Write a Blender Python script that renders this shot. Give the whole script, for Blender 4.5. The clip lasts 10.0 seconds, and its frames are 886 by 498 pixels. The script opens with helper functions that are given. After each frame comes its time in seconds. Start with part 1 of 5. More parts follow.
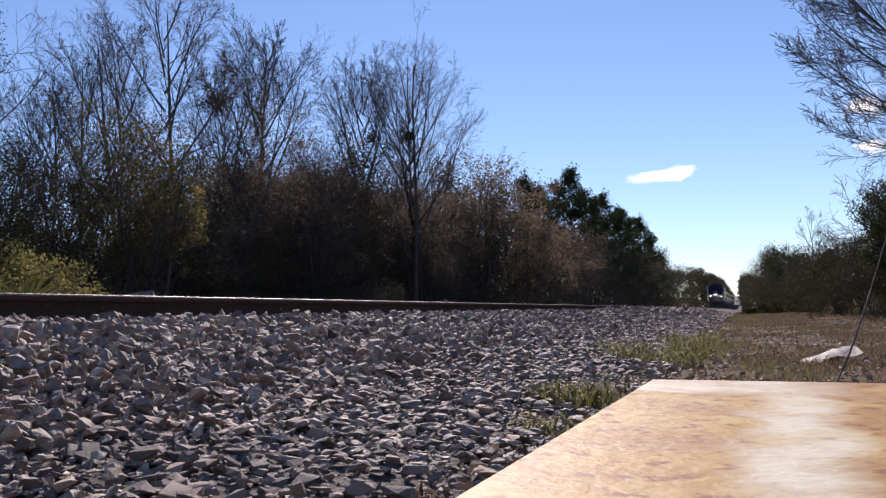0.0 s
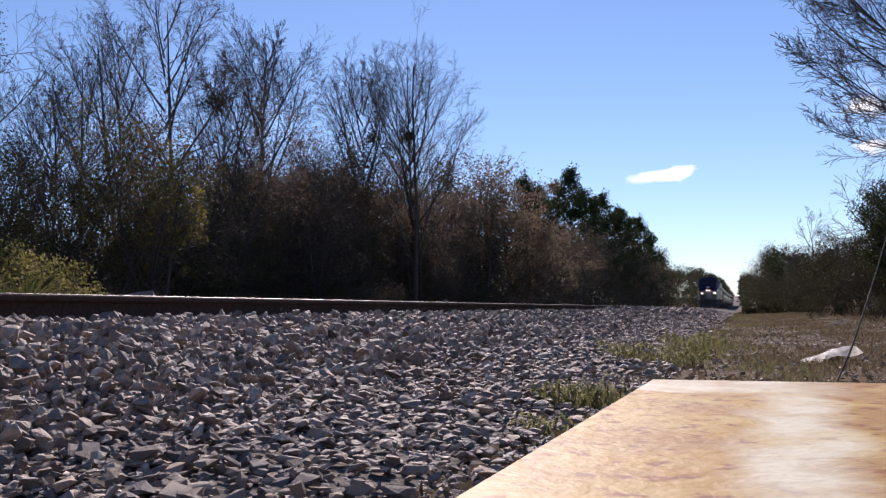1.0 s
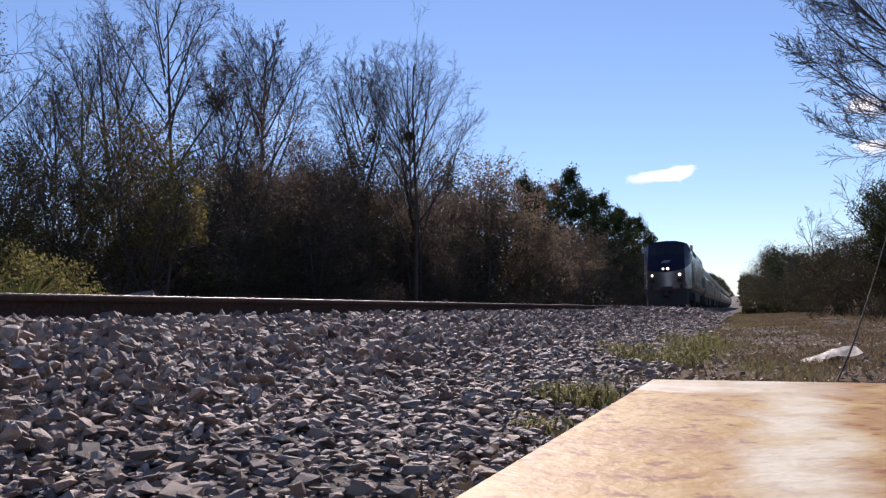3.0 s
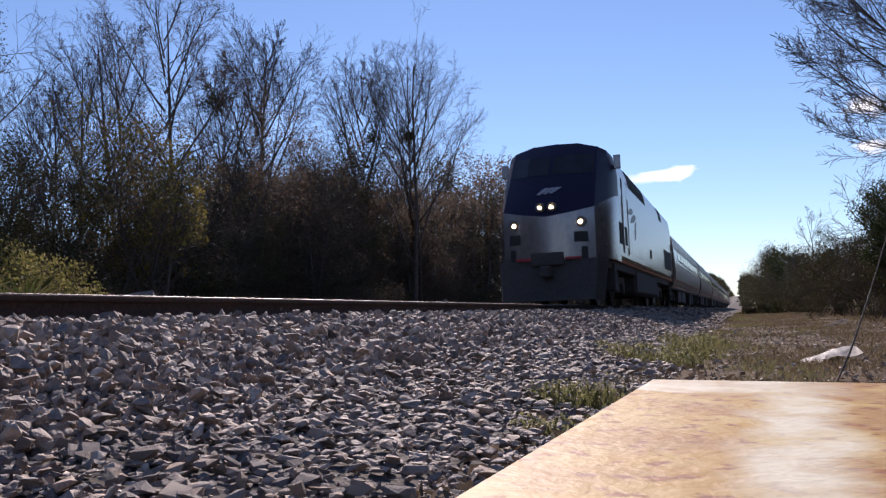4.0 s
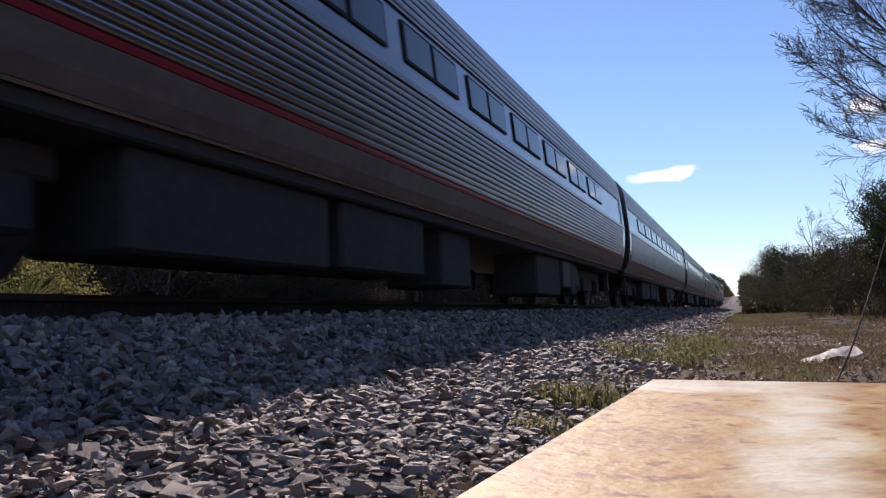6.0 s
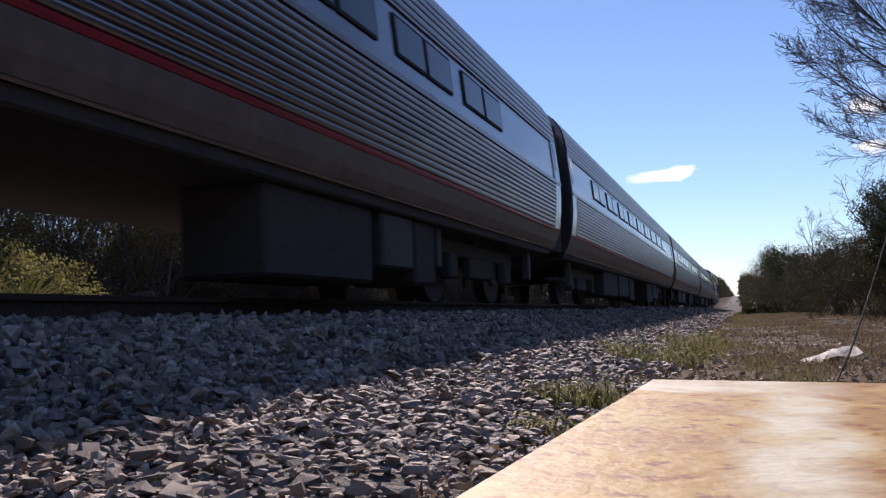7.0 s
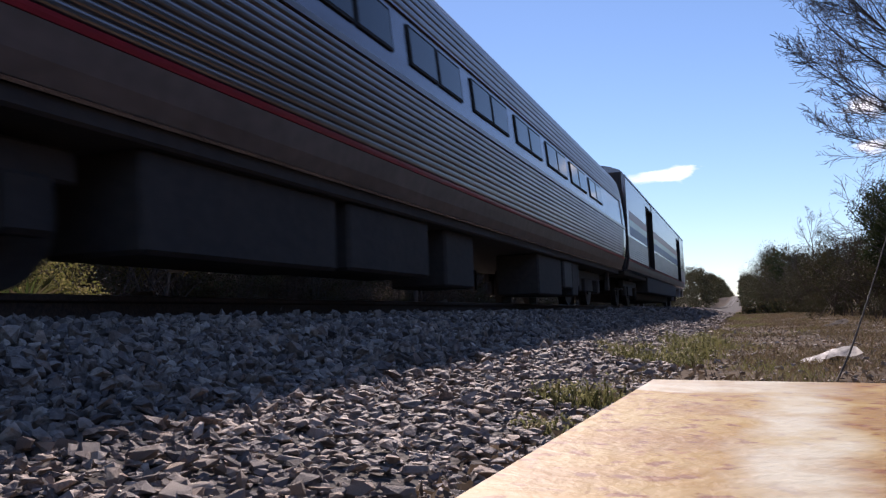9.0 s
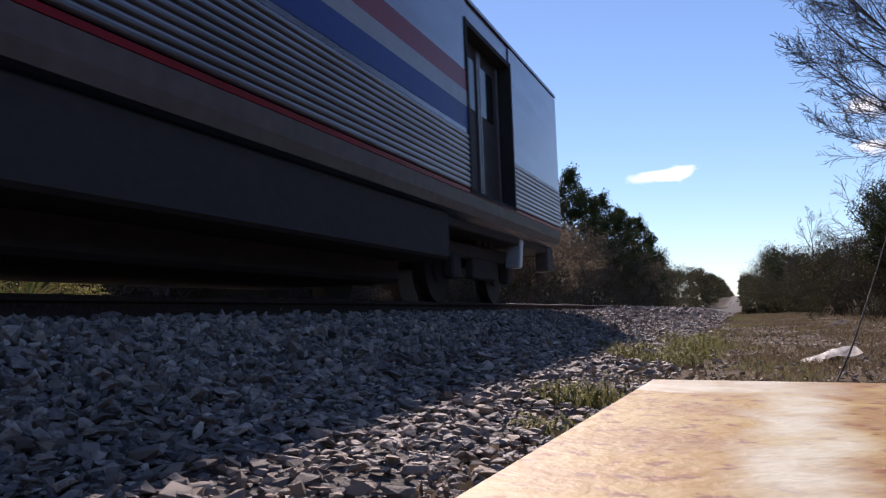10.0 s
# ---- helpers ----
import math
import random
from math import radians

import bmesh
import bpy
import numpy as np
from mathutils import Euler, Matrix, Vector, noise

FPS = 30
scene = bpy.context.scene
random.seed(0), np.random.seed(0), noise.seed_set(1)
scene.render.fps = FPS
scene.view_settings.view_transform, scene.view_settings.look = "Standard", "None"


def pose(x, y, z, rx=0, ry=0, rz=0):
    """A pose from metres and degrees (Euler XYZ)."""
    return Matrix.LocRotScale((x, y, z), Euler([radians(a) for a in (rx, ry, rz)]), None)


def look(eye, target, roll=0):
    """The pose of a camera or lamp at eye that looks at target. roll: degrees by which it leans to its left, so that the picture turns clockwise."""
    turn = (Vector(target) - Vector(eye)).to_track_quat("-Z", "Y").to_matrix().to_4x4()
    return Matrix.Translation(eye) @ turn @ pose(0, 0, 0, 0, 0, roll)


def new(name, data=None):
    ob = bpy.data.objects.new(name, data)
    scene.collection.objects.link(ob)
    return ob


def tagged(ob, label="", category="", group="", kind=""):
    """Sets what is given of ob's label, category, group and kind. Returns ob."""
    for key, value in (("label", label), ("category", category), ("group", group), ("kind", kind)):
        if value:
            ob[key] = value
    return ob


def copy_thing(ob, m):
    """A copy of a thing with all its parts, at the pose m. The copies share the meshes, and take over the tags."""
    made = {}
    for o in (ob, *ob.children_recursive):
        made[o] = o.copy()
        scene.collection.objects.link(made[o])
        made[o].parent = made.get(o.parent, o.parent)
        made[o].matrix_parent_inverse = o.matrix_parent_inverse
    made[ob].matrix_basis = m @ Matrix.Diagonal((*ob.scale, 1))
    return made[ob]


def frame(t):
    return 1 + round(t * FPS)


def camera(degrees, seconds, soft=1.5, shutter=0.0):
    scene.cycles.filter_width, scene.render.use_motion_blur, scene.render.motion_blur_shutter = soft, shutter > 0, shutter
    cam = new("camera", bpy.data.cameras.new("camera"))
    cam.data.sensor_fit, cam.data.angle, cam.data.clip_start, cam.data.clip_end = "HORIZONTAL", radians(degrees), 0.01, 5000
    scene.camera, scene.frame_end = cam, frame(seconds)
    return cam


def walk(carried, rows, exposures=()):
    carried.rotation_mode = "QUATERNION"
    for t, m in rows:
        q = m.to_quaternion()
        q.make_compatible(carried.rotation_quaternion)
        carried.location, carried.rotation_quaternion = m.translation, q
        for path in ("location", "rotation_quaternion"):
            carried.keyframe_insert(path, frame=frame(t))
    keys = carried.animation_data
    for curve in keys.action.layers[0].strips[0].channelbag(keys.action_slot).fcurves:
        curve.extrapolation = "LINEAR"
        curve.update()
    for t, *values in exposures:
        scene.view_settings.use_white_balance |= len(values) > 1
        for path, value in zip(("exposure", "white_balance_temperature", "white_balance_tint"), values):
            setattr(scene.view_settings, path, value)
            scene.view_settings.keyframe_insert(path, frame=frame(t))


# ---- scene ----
# ---------------------------------------------------------------- camera
EYE = (4.5916, 0.0, -0.2269)
YAW, PITCH, ROLL = radians(19.894), radians(4.873), -2.037
AIM = (EYE[0] - math.sin(YAW) * math.cos(PITCH), math.cos(YAW) * math.cos(PITCH), EYE[2] + math.sin(PITCH))
cam = camera(56.77, 10.0, soft=1.25, shutter=0.07)
walk(cam, [(0.0, look(EYE, AIM, ROLL)), (10.0, look(EYE, AIM, ROLL))], exposures=[(0.0, 0.38, 6380, 23), (10.0, 0.38, 6380, 23)])

# ---------------------------------------------------------------- sky and sun
SUN_WAY = Vector((-0.47, 1.40, 1.0)).normalized()
world = bpy.data.worlds.new("sky")
scene.world = world
world.use_nodes = True
wn = world.node_tree
wn.nodes.clear()
w_out = wn.nodes.new("ShaderNodeOutputWorld")
w_bg = wn.nodes.new("ShaderNodeBackground")
w_sky = wn.nodes.new("ShaderNodeTexSky")
w_sky.sky_type = "NISHITA"
w_sky.sun_disc = False
w_sky.sun_elevation = math.asin(SUN_WAY.z)
w_sky.sun_rotation = math.atan2(SUN_WAY.x, SUN_WAY.y)
w_sky.air_density, w_sky.dust_density, w_sky.ozone_density = 1.0, 0.02, 4.7
w_bg.inputs["Strength"].default_value = 0.095
wn.links.new(w_sky.outputs[0], w_bg.inputs[0])
wn.links.new(w_bg.outputs[0], w_out.inputs[0])

sun = new("sun", bpy.data.lights.new("sun", "SUN"))
sun.data.energy, sun.data.angle, sun.data.color = 5.0, radians(0.55), (1.0, 0.91, 0.80)
sun.matrix_world = look(SUN_WAY * 100, (0, 0, 0))


# ---------------------------------------------------------------- materials
def node_mat(name):
    m = bpy.data.materials.new(name)
    m.use_nodes = True
    nt = m.node_tree
    return m, nt, nt.nodes["Principled BSDF"], nt.nodes["Material Output"]


def mixed(nt, fac, a, b):
    """A colour between a and b, each a colour or a socket."""
    n = nt.nodes.new("ShaderNodeMix")
    n.data_type = "RGBA"
    for i, v in ((6, a), (7, b)):
        if isinstance(v, tuple):
            n.inputs[i].default_value = (*v, 1)
        else:
            nt.links.new(v, n.inputs[i])
    if isinstance(fac, float):
        n.inputs[0].default_value = fac
    else:
        nt.links.new(fac, n.inputs[0])
    return n.outputs[2]


def grain(nt, scale, lo=0.35, hi=0.65, detail=4.0, stretch=None):
    """Noise at a real-world scale, its contrast widened to 0..1."""
    tc = nt.nodes.new("ShaderNodeTexCoord")
    no = nt.nodes.new("ShaderNodeTexNoise")
    no.inputs["Scale"].default_value, no.inputs["Detail"].default_value = scale, detail
    if stretch:
        mp = nt.nodes.new("ShaderNodeMapping")
        mp.inputs["Scale"].default_value = stretch
        nt.links.new(tc.outputs["Object"], mp.inputs[0])
        nt.links.new(mp.outputs[0], no.inputs["Vector"])
    else:
        nt.links.new(tc.outputs["Object"], no.inputs["Vector"])
    r = nt.nodes.new("ShaderNodeMapRange")
    r.inputs[1].default_value, r.inputs[2].default_value = lo, hi
    nt.links.new(no.outputs[0], r.inputs[0])
    return r.outputs[0]


def bumped(nt, bsdf, height, strength, distance=0.01):
    b = nt.nodes.new("ShaderNodeBump")
    b.inputs["Strength"].default_value, b.inputs["Distance"].default_value = strength, distance
    nt.links.new(height, b.inputs["Height"])
    nt.links.new(b.outputs[0], bsdf.inputs["Normal"])


def surface(name, a, b, dirt, rough=0.6, metal=0.0, fine=30.0, broad=2.0, bump=0.2, stretch=None, dirt_amount=0.35, gloss=0.5):
    """Two tones at a fine scale, dirt at a broad one."""
    m, nt, bs, _ = node_mat(name)
    g = grain(nt, fine, stretch=stretch)
    d = grain(nt, broad, 0.45, 0.75, 6.0, stretch=stretch)
    mul = nt.nodes.new("ShaderNodeMath")
    mul.operation = "MULTIPLY"
    mul.inputs[1].default_value = dirt_amount
    nt.links.new(d, mul.inputs[0])
    nt.links.new(mixed(nt, mul.outputs[0], mixed(nt, g, a, b), dirt), bs.inputs["Base Color"])
    bs.inputs["Roughness"].default_value, bs.inputs["Metallic"].default_value = rough, metal
    bs.inputs["Specular IOR Level"].default_value = gloss
    if bump:
        bumped(nt, bs, g, bump)
    return m


def random_mat(name, tones, rough=0.7, per_object=False, fine=60.0, bump=0.4, gloss=0.5, translucent=0.0):
    """A tone for each piece, picked at random, with a fine grain."""
    m, nt, bs, out = node_mat(name)
    if per_object:
        pick = nt.nodes.new("ShaderNodeObjectInfo").outputs["Random"]
    else:
        pick = nt.nodes.new("ShaderNodeNewGeometry").outputs["Random Per Island"]
    ramp = nt.nodes.new("ShaderNodeValToRGB")
    nt.links.new(pick, ramp.inputs[0])
    els = ramp.color_ramp.elements
    while len(els) < len(tones):
        els.new(0.5)
    for i, t in enumerate(tones):
        els[i].position, els[i].color = i / (len(tones) - 1), (*t, 1)
    col = ramp.outputs[0]
    if fine:
        g = grain(nt, fine)
        dark = nt.nodes.new("ShaderNodeVectorMath")
        dark.operation = "SCALE"
        dark.inputs[3].default_value = 0.62
        nt.links.new(col, dark.inputs[0])
        col = mixed(nt, g, col, dark.outputs[0])
        if bump:
            bumped(nt, bs, g, bump)
    nt.links.new(col, bs.inputs["Base Color"])
    bs.inputs["Roughness"].default_value = rough
    bs.inputs["Specular IOR Level"].default_value = gloss
    if translucent:
        tr = nt.nodes.new("ShaderNodeBsdfTranslucent")
        nt.links.new(col, tr.inputs[0])
        mx = nt.nodes.new("ShaderNodeMixShader")
        mx.inputs[0].default_value = translucent
        nt.links.new(bs.outputs[0], mx.inputs[1])
        nt.links.new(tr.outputs[0], mx.inputs[2])
        nt.links.new(mx.outputs[0], out.inputs[0])
    return m


STONE_TONES = [(0.19, 0.16, 0.15), (0.43, 0.36, 0.31), (0.28, 0.22, 0.19), (0.70, 0.58, 0.48), (0.13, 0.112, 0.108), (0.54, 0.41, 0.32), (0.31, 0.265, 0.24), (0.17, 0.15, 0.148)]
M_STONE = random_mat("granite_ballast", STONE_TONES, 0.75, False, 45.0, 0.5, 0.28)
M_STONE_ONE = random_mat("granite_stone", STONE_TONES, 0.75, True, 45.0, 0.5, 0.28)
# Bed toned down so the gaps between the stones look deeper in shade.
M_BED = surface("ballast_bed", (0.075, 0.066, 0.06), (0.15, 0.135, 0.122), (0.045, 0.04, 0.036), 0.9, 0, 22.0, 1.5, 0.9, gloss=0.08)
M_SOIL = surface("dry_soil", (0.085, 0.064, 0.045), (0.16, 0.12, 0.085), (0.05, 0.038, 0.026), 0.95, 0, 9.0, 0.35, 0.6, dirt_amount=0.7, gloss=0.05)
M_RAIL = surface("rusted_rail_steel", (0.060, 0.036, 0.026), (0.10, 0.058, 0.038), (0.03, 0.022, 0.018), 0.85, 0.0, 40.0, 3.0, 0.3)
M_RAILTOP = surface("polished_rail_head", (0.46, 0.45, 0.44), (0.38, 0.37, 0.355), (0.26, 0.24, 0.22), 0.5, 1.0, 25.0, 3.0, 0.0)
M_STAINLESS = surface("stainless_steel", (0.33, 0.285, 0.27), (0.25, 0.215, 0.205), (0.15, 0.125, 0.115), 0.34, 1.0, 6.0, 0.8, 0.03, (1, 0.15, 1))
M_BAND = surface("smooth_stainless_band", (0.24, 0.215, 0.23), (0.19, 0.17, 0.18), (0.12, 0.10, 0.105), 0.22, 1.0, 5.0, 0.7, 0.02, (1, 0.2, 1))
M_SKIRT = surface("grey_side_sill", (0.22, 0.185, 0.175), (0.165, 0.14, 0.13), (0.07, 0.055, 0.05), 0.5, 0.2, 8.0, 1.2, 0.05)
M_RED = surface("red_stripe_paint", (0.38, 0.032, 0.05), (0.31, 0.03, 0.042), (0.16, 0.04, 0.04), 0.36, 0, 14.0, 1.0, 0.03, gloss=0.22)
M_BLUE = surface("blue_stripe_paint", (0.03, 0.07, 0.33), (0.025, 0.06, 0.27), (0.04, 0.05, 0.14), 0.4, 0, 14.0, 1.0, 0.03, gloss=0.22)
M_WHITE = surface("white_stripe_paint", (0.40, 0.385, 0.39), (0.34, 0.325, 0.33), (0.22, 0.20, 0.20), 0.32, 0, 14.0, 1.0, 0.03)
M_SILVER = surface("silver_locomotive_paint", (0.265, 0.245, 0.25), (0.22, 0.20, 0.205), (0.14, 0.12, 0.115), 0.25, 0.65, 10.0, 0.9, 0.03, (1, 0.6, 0.5))
M_NAVY = surface("dark_blue_paint", (0.020, 0.014, 0.042), (0.016, 0.011, 0.034), (0.022, 0.018, 0.028), 0.4, 0, 10.0, 1.0, 0.03, gloss=0.22)
M_UNDER = surface("black_underframe", (0.046, 0.040, 0.038), (0.062, 0.053, 0.048), (0.085, 0.068, 0.056), 0.8, 0, 12.0, 1.5, 0.25)
M_RUBBER = surface("black_rubber", (0.018, 0.018, 0.018), (0.026, 0.026, 0.026), (0.05, 0.045, 0.04), 0.8, 0, 20.0, 2.0, 0.1)
M_PLEAT = surface("grey_diaphragm", (0.15, 0.13, 0.13), (0.11, 0.095, 0.095), (0.06, 0.05, 0.05), 0.7, 0, 20.0, 2.0, 0.1)
M_WHEEL = surface("wheel_steel", (0.07, 0.06, 0.055), (0.05, 0.042, 0.038), (0.035, 0.03, 0.027), 0.65, 0.4, 20.0, 3.0, 0.1)
M_GREYBOX = surface("grey_equipment_paint", (0.085, 0.078, 0.075), (0.065, 0.06, 0.056), (0.04, 0.035, 0.032), 0.65, 0.2, 10.0, 1.5, 0.1)
M_BARK = surface("grey_brown_bark", (0.115, 0.095, 0.080), (0.065, 0.052, 0.045), (0.16, 0.15, 0.135), 0.95, 0, 14.0, 1.2, 0.5)
M_TWIG = surface("reddish_twig_bark", (0.085, 0.060, 0.054), (0.055, 0.040, 0.036), (0.10, 0.08, 0.07), 0.85, 0, 6.0, 0.7, 0.0)


def glass_mat(name, tint):
    m, nt, bs, _ = node_mat(name)
    g = grain(nt, 3.0)
    nt.links.new(mixed(nt, g, tint, tuple(v * 1.5 for v in tint)), bs.inputs["Base Color"])
    bs.inputs["Roughness"].default_value, bs.inputs["Specular IOR Level"].default_value = 0.06, 0.28
    return m


M_GLASS = glass_mat("tinted_window_glass", (0.022, 0.020, 0.024))


def lamp_mat(name, colour, strength):
    m, nt, bs, _ = node_mat(name)
    bs.inputs["Base Color"].default_value = (0.8, 0.75, 0.65, 1)
    bs.inputs["Emission Color"].default_value = (*colour, 1)
    bs.inputs["Emission Strength"].default_value = strength
    return m


M_LAMP = lamp_mat("lit_headlight", (1.0, 0.82, 0.56), 70.0)
M_LENS = surface("amber_lens", (0.33, 0.22, 0.10), (0.22, 0.15, 0.08), (0.15, 0.12, 0.09), 0.25, 0.0, 60.0, 9.0, 0.2)
M_LAMP_RING = surface("lamp_bezel", (0.12, 0.11, 0.10), (0.08, 0.075, 0.07), (0.05, 0.05, 0.05), 0.45, 0.3, 20.0, 3.0, 0.0)

LEAF_DARK = [(0.050, 0.055, 0.026), (0.075, 0.075, 0.035), (0.085, 0.066, 0.038), (0.060, 0.065, 0.032), (0.105, 0.078, 0.048)]
LEAF_BROWN = [(0.165, 0.112, 0.082), (0.12, 0.095, 0.068), (0.22, 0.16, 0.118), (0.10, 0.09, 0.058), (0.15, 0.092, 0.07)]
LEAF_GOLD = [(0.22, 0.17, 0.040), (0.15, 0.13, 0.040), (0.095, 0.09, 0.030), (0.26, 0.19, 0.045)]
LEAF_PINE = [(0.025, 0.042, 0.016), (0.040, 0.055, 0.022), (0.055, 0.060, 0.026)]
LEAF_PALM = [(0.075, 0.10, 0.028), (0.055, 0.08, 0.022), (0.12, 0.12, 0.045), (0.13, 0.10, 0.06)]
M_LEAF_DARK = random_mat("evergreen_leaves", LEAF_DARK, 0.75, False, 0, 0, 0.05, 0.16)
M_LEAF_BROWN = random_mat("russet_leaves", LEAF_BROWN, 0.65, False, 0, 0, 0.15, 0.55)
M_LEAF_GOLD = random_mat("golden_leaves", LEAF_GOLD, 0.55, False, 0, 0, 0.25, 0.5)
M_LEAF_PINE = random_mat("pine_needles", LEAF_PINE, 0.75, False, 0, 0, 0.06, 0.2)
LEAF_OLIVE = [(0.19, 0.18, 0.05), (0.13, 0.135, 0.04), (0.27, 0.23, 0.09), (0.14, 0.12, 0.05)]
M_LEAF_OLIVE = random_mat("olive_leaves", LEAF_OLIVE, 0.6, False, 0, 0, 0.15, 0.55)
M_LEAF_PALM = random_mat("palmetto_fronds", LEAF_PALM, 0.4, False, 0, 0, 0.5, 0.3)
M_GRASS = random_mat("dry_grass_blades", [(0.20, 0.15, 0.09), (0.14, 0.11, 0.06), (0.30, 0.23, 0.145), (0.12, 0.115, 0.05), (0.17, 0.11, 0.07), (0.085, 0.065, 0.045)], 0.8, False, 0, 0, 0.1, 0.35)
M_GREEN = random_mat("green_grass_blades", [(0.20, 0.20, 0.075), (0.15, 0.16, 0.055), (0.29, 0.25, 0.12), (0.12, 0.13, 0.046)], 0.7, False, 0, 0, 0.1, 0.42)
M_LITTER = random_mat("fallen_leaves", [(0.24, 0.17, 0.11), (0.15, 0.11, 0.075), (0.34, 0.27, 0.19), (0.11, 0.085, 0.06)], 0.8, False, 0, 0, 0.3, 0.15)
M_WEED = random_mat("green_weed_leaves", [(0.20, 0.20, 0.085), (0.26, 0.25, 0.12), (0.15, 0.16, 0.07), (0.33, 0.29, 0.17)], 0.6, False, 0, 0, 0.2, 0.58)


# ---------------------------------------------------------------- mesh helpers
def mesh_from(name, verts, faces, mats=(), indices=None, smooth=False):
    me = bpy.data.meshes.new(name)
    me.from_pydata([tuple(v) for v in verts], [], [tuple(int(i) for i in f) for f in faces])
    for m in mats:
        me.materials.append(m)
    if indices is not None:
        me.polygons.foreach_set("material_index", np.asarray(indices, np.int32))
    me.polygons.foreach_set("use_smooth", np.full(len(me.polygons), smooth))
    me.update()
    return me


def fast_mesh(name, verts, faces, mat, smooth=False):
    """A mesh from arrays: verts (n, 3), faces (m, k), all of k corners."""
    verts, faces = np.asarray(verts, np.float32), np.asarray(faces, np.int32)
    me = bpy.data.meshes.new(name)
    k = faces.shape[1]
    me.vertices.add(len(verts))
    me.vertices.foreach_set("co", verts.ravel())
    me.loops.add(faces.size)
    me.loops.foreach_set("vertex_index", faces.ravel())
    me.polygons.add(len(faces))
    me.polygons.foreach_set("loop_start", np.arange(0, faces.size, k, dtype=np.int32))
    me.polygons.foreach_set("use_smooth", np.full(len(faces), smooth))
    me.materials.append(mat)
    me.update(calc_edges=True)
    me.validate()
    return me


def part(name, bm, material, parent, label=""):
    """Link a bmesh (or a finished mesh) as one object under a thing or a part."""
    if isinstance(bm, bpy.types.Mesh):
        me = bm
    else:
        me = bpy.data.meshes.new(name)
        bmesh.ops.recalc_face_normals(bm, faces=bm.faces)
        bm.to_mesh(me)
        bm.free()
    if material is not None and not me.materials:
        me.materials.append(material)
    ob = new(name, me)
    ob.parent = parent
    return tagged(ob, label)


def box(x0, x1, y0, y1, z0, z1, bevel=0.0, bm=None, shear=0.0):
    """A box, its edges bevelled; shear slides the top along y."""
    bm = bm or bmesh.new()
    vs = [bm.verts.new((x, y + (shear if z == z1 else 0), z)) for z in (z0, z1) for y in (y0, y1) for x in (x0, x1)]
    fs = [bm.faces.new([vs[i] for i in q]) for q in ((0, 2, 3, 1), (4, 5, 7, 6), (0, 1, 5, 4), (2, 6, 7, 3), (0, 4, 6, 2), (1, 3, 7, 5))]
    if bevel:
        bmesh.ops.bevel(bm, geom=list({e for f in fs for e in f.edges}), offset=bevel, segments=1, affect="EDGES")
    return bm


def disc(x0, x1, y, z, r, n=24, bm=None, axis="x", r1=None):
    """A drum between x0 and x1 about the point (y, z) (axis y: the roles of x and y are swapped)."""
    bm = bm or bmesh.new()
    rings = []
    for a, rad in ((x0, r), (x1, r if r1 is None else r1)):
        ring = []
        for i in range(n):
            c, s = math.cos(i * math.tau / n) * rad, math.sin(i * math.tau / n) * rad
            ring.append(bm.verts.new((a, y + c, z + s) if axis == "x" else (y + c, a, z + s)))
        rings.append(ring)
    for i in range(n):
        j = (i + 1) % n
        bm.faces.new((rings[0][i], rings[0][j], rings[1][j], rings[1][i]))
    bm.faces.new(rings[0])
    bm.faces.new(rings[1])
    return bm


def extruded(profile, y0, y1, closed=False, caps=False, bm=None):
    """Sweep (x, z) points along y."""
    bm = bm or bmesh.new()
    a = [bm.verts.new((x, y0, z)) for x, z in profile]
    b = [bm.verts.new((x, y1, z)) for x, z in profile]
    n = len(profile)
    for i in range(n if closed else n - 1):
        j = (i + 1) % n
        bm.faces.new((a[i], a[j], b[j], b[i]))
    if caps:
        bm.faces.new(a)
        bm.faces.new(b)
    return bm


# ---------------------------------------------------------------- the lie of the land
def rise(y):
    """The line climbs gently far up the track."""
    d = max(0.0, min(y, 620.0) - 170.0)
    return 4.3e-5 * d * d


def cross(x):
    """Height of the ground across the track, below the rail's top."""
    pts = ((-60, -0.75), (-9, -0.85), (-5, -0.75), (-3.2, -0.6), (-1.7, -0.17), (-0.9, -0.17), (0.9, -0.175), (1.45, -0.21), (2.3, -0.30), (3.3, -0.49), (3.9, -0.585), (4.6, -0.62), (7, -0.62), (12, -0.60), (60, -0.5))
    for (x0, z0), (x1, z1) in zip(pts, pts[1:]):
        if x <= x1:
            u = max(0.0, (x - x0) / (x1 - x0))
            return z0 + (z1 - z0) * u
    return pts[-1][1]


def height(x, y):
    return cross(x) + rise(y) + 0.05 * noise.noise((x * 0.5, y * 0.5, 0)) * min(1.0, max(0.0, (abs(x) - 3.5) / 2))


def build_ground():
    xs = [-3000, -1200, -500, -200, -100, -60, -40, -28, -20, -15, -11, -9, -7, -5.5, -4.4] + [-3.2 + 0.4 * i for i in range(46)] + [16, 18, 22, 28, 40, 60, 100, 200, 500, 1200, 3000]
    ys = [-3000, -1000, -300, -100, -50, -25, -12, -6, -3] + [-2 + 0.5 * i for i in range(70)] + [34 + 3 * i for i in range(30)] + [130 + 12 * i for i in range(45)] + [700, 900, 1300, 2000, 3200]
    verts = [(x, y, height(x, y) - 0.012) for y in ys for x in xs]
    n = len(xs)
    faces = [(j * n + i, j * n + i + 1, (j + 1) * n + i + 1, (j + 1) * n + i) for j in range(len(ys) - 1) for i in range(n - 1)]
    g = new("ground", mesh_from("ground", verts, faces, [M_SOIL], smooth=True))
    return tagged(g, "dry sandy soil with leaf litter beside the track", "ground", kind="structure")


ground = build_ground()


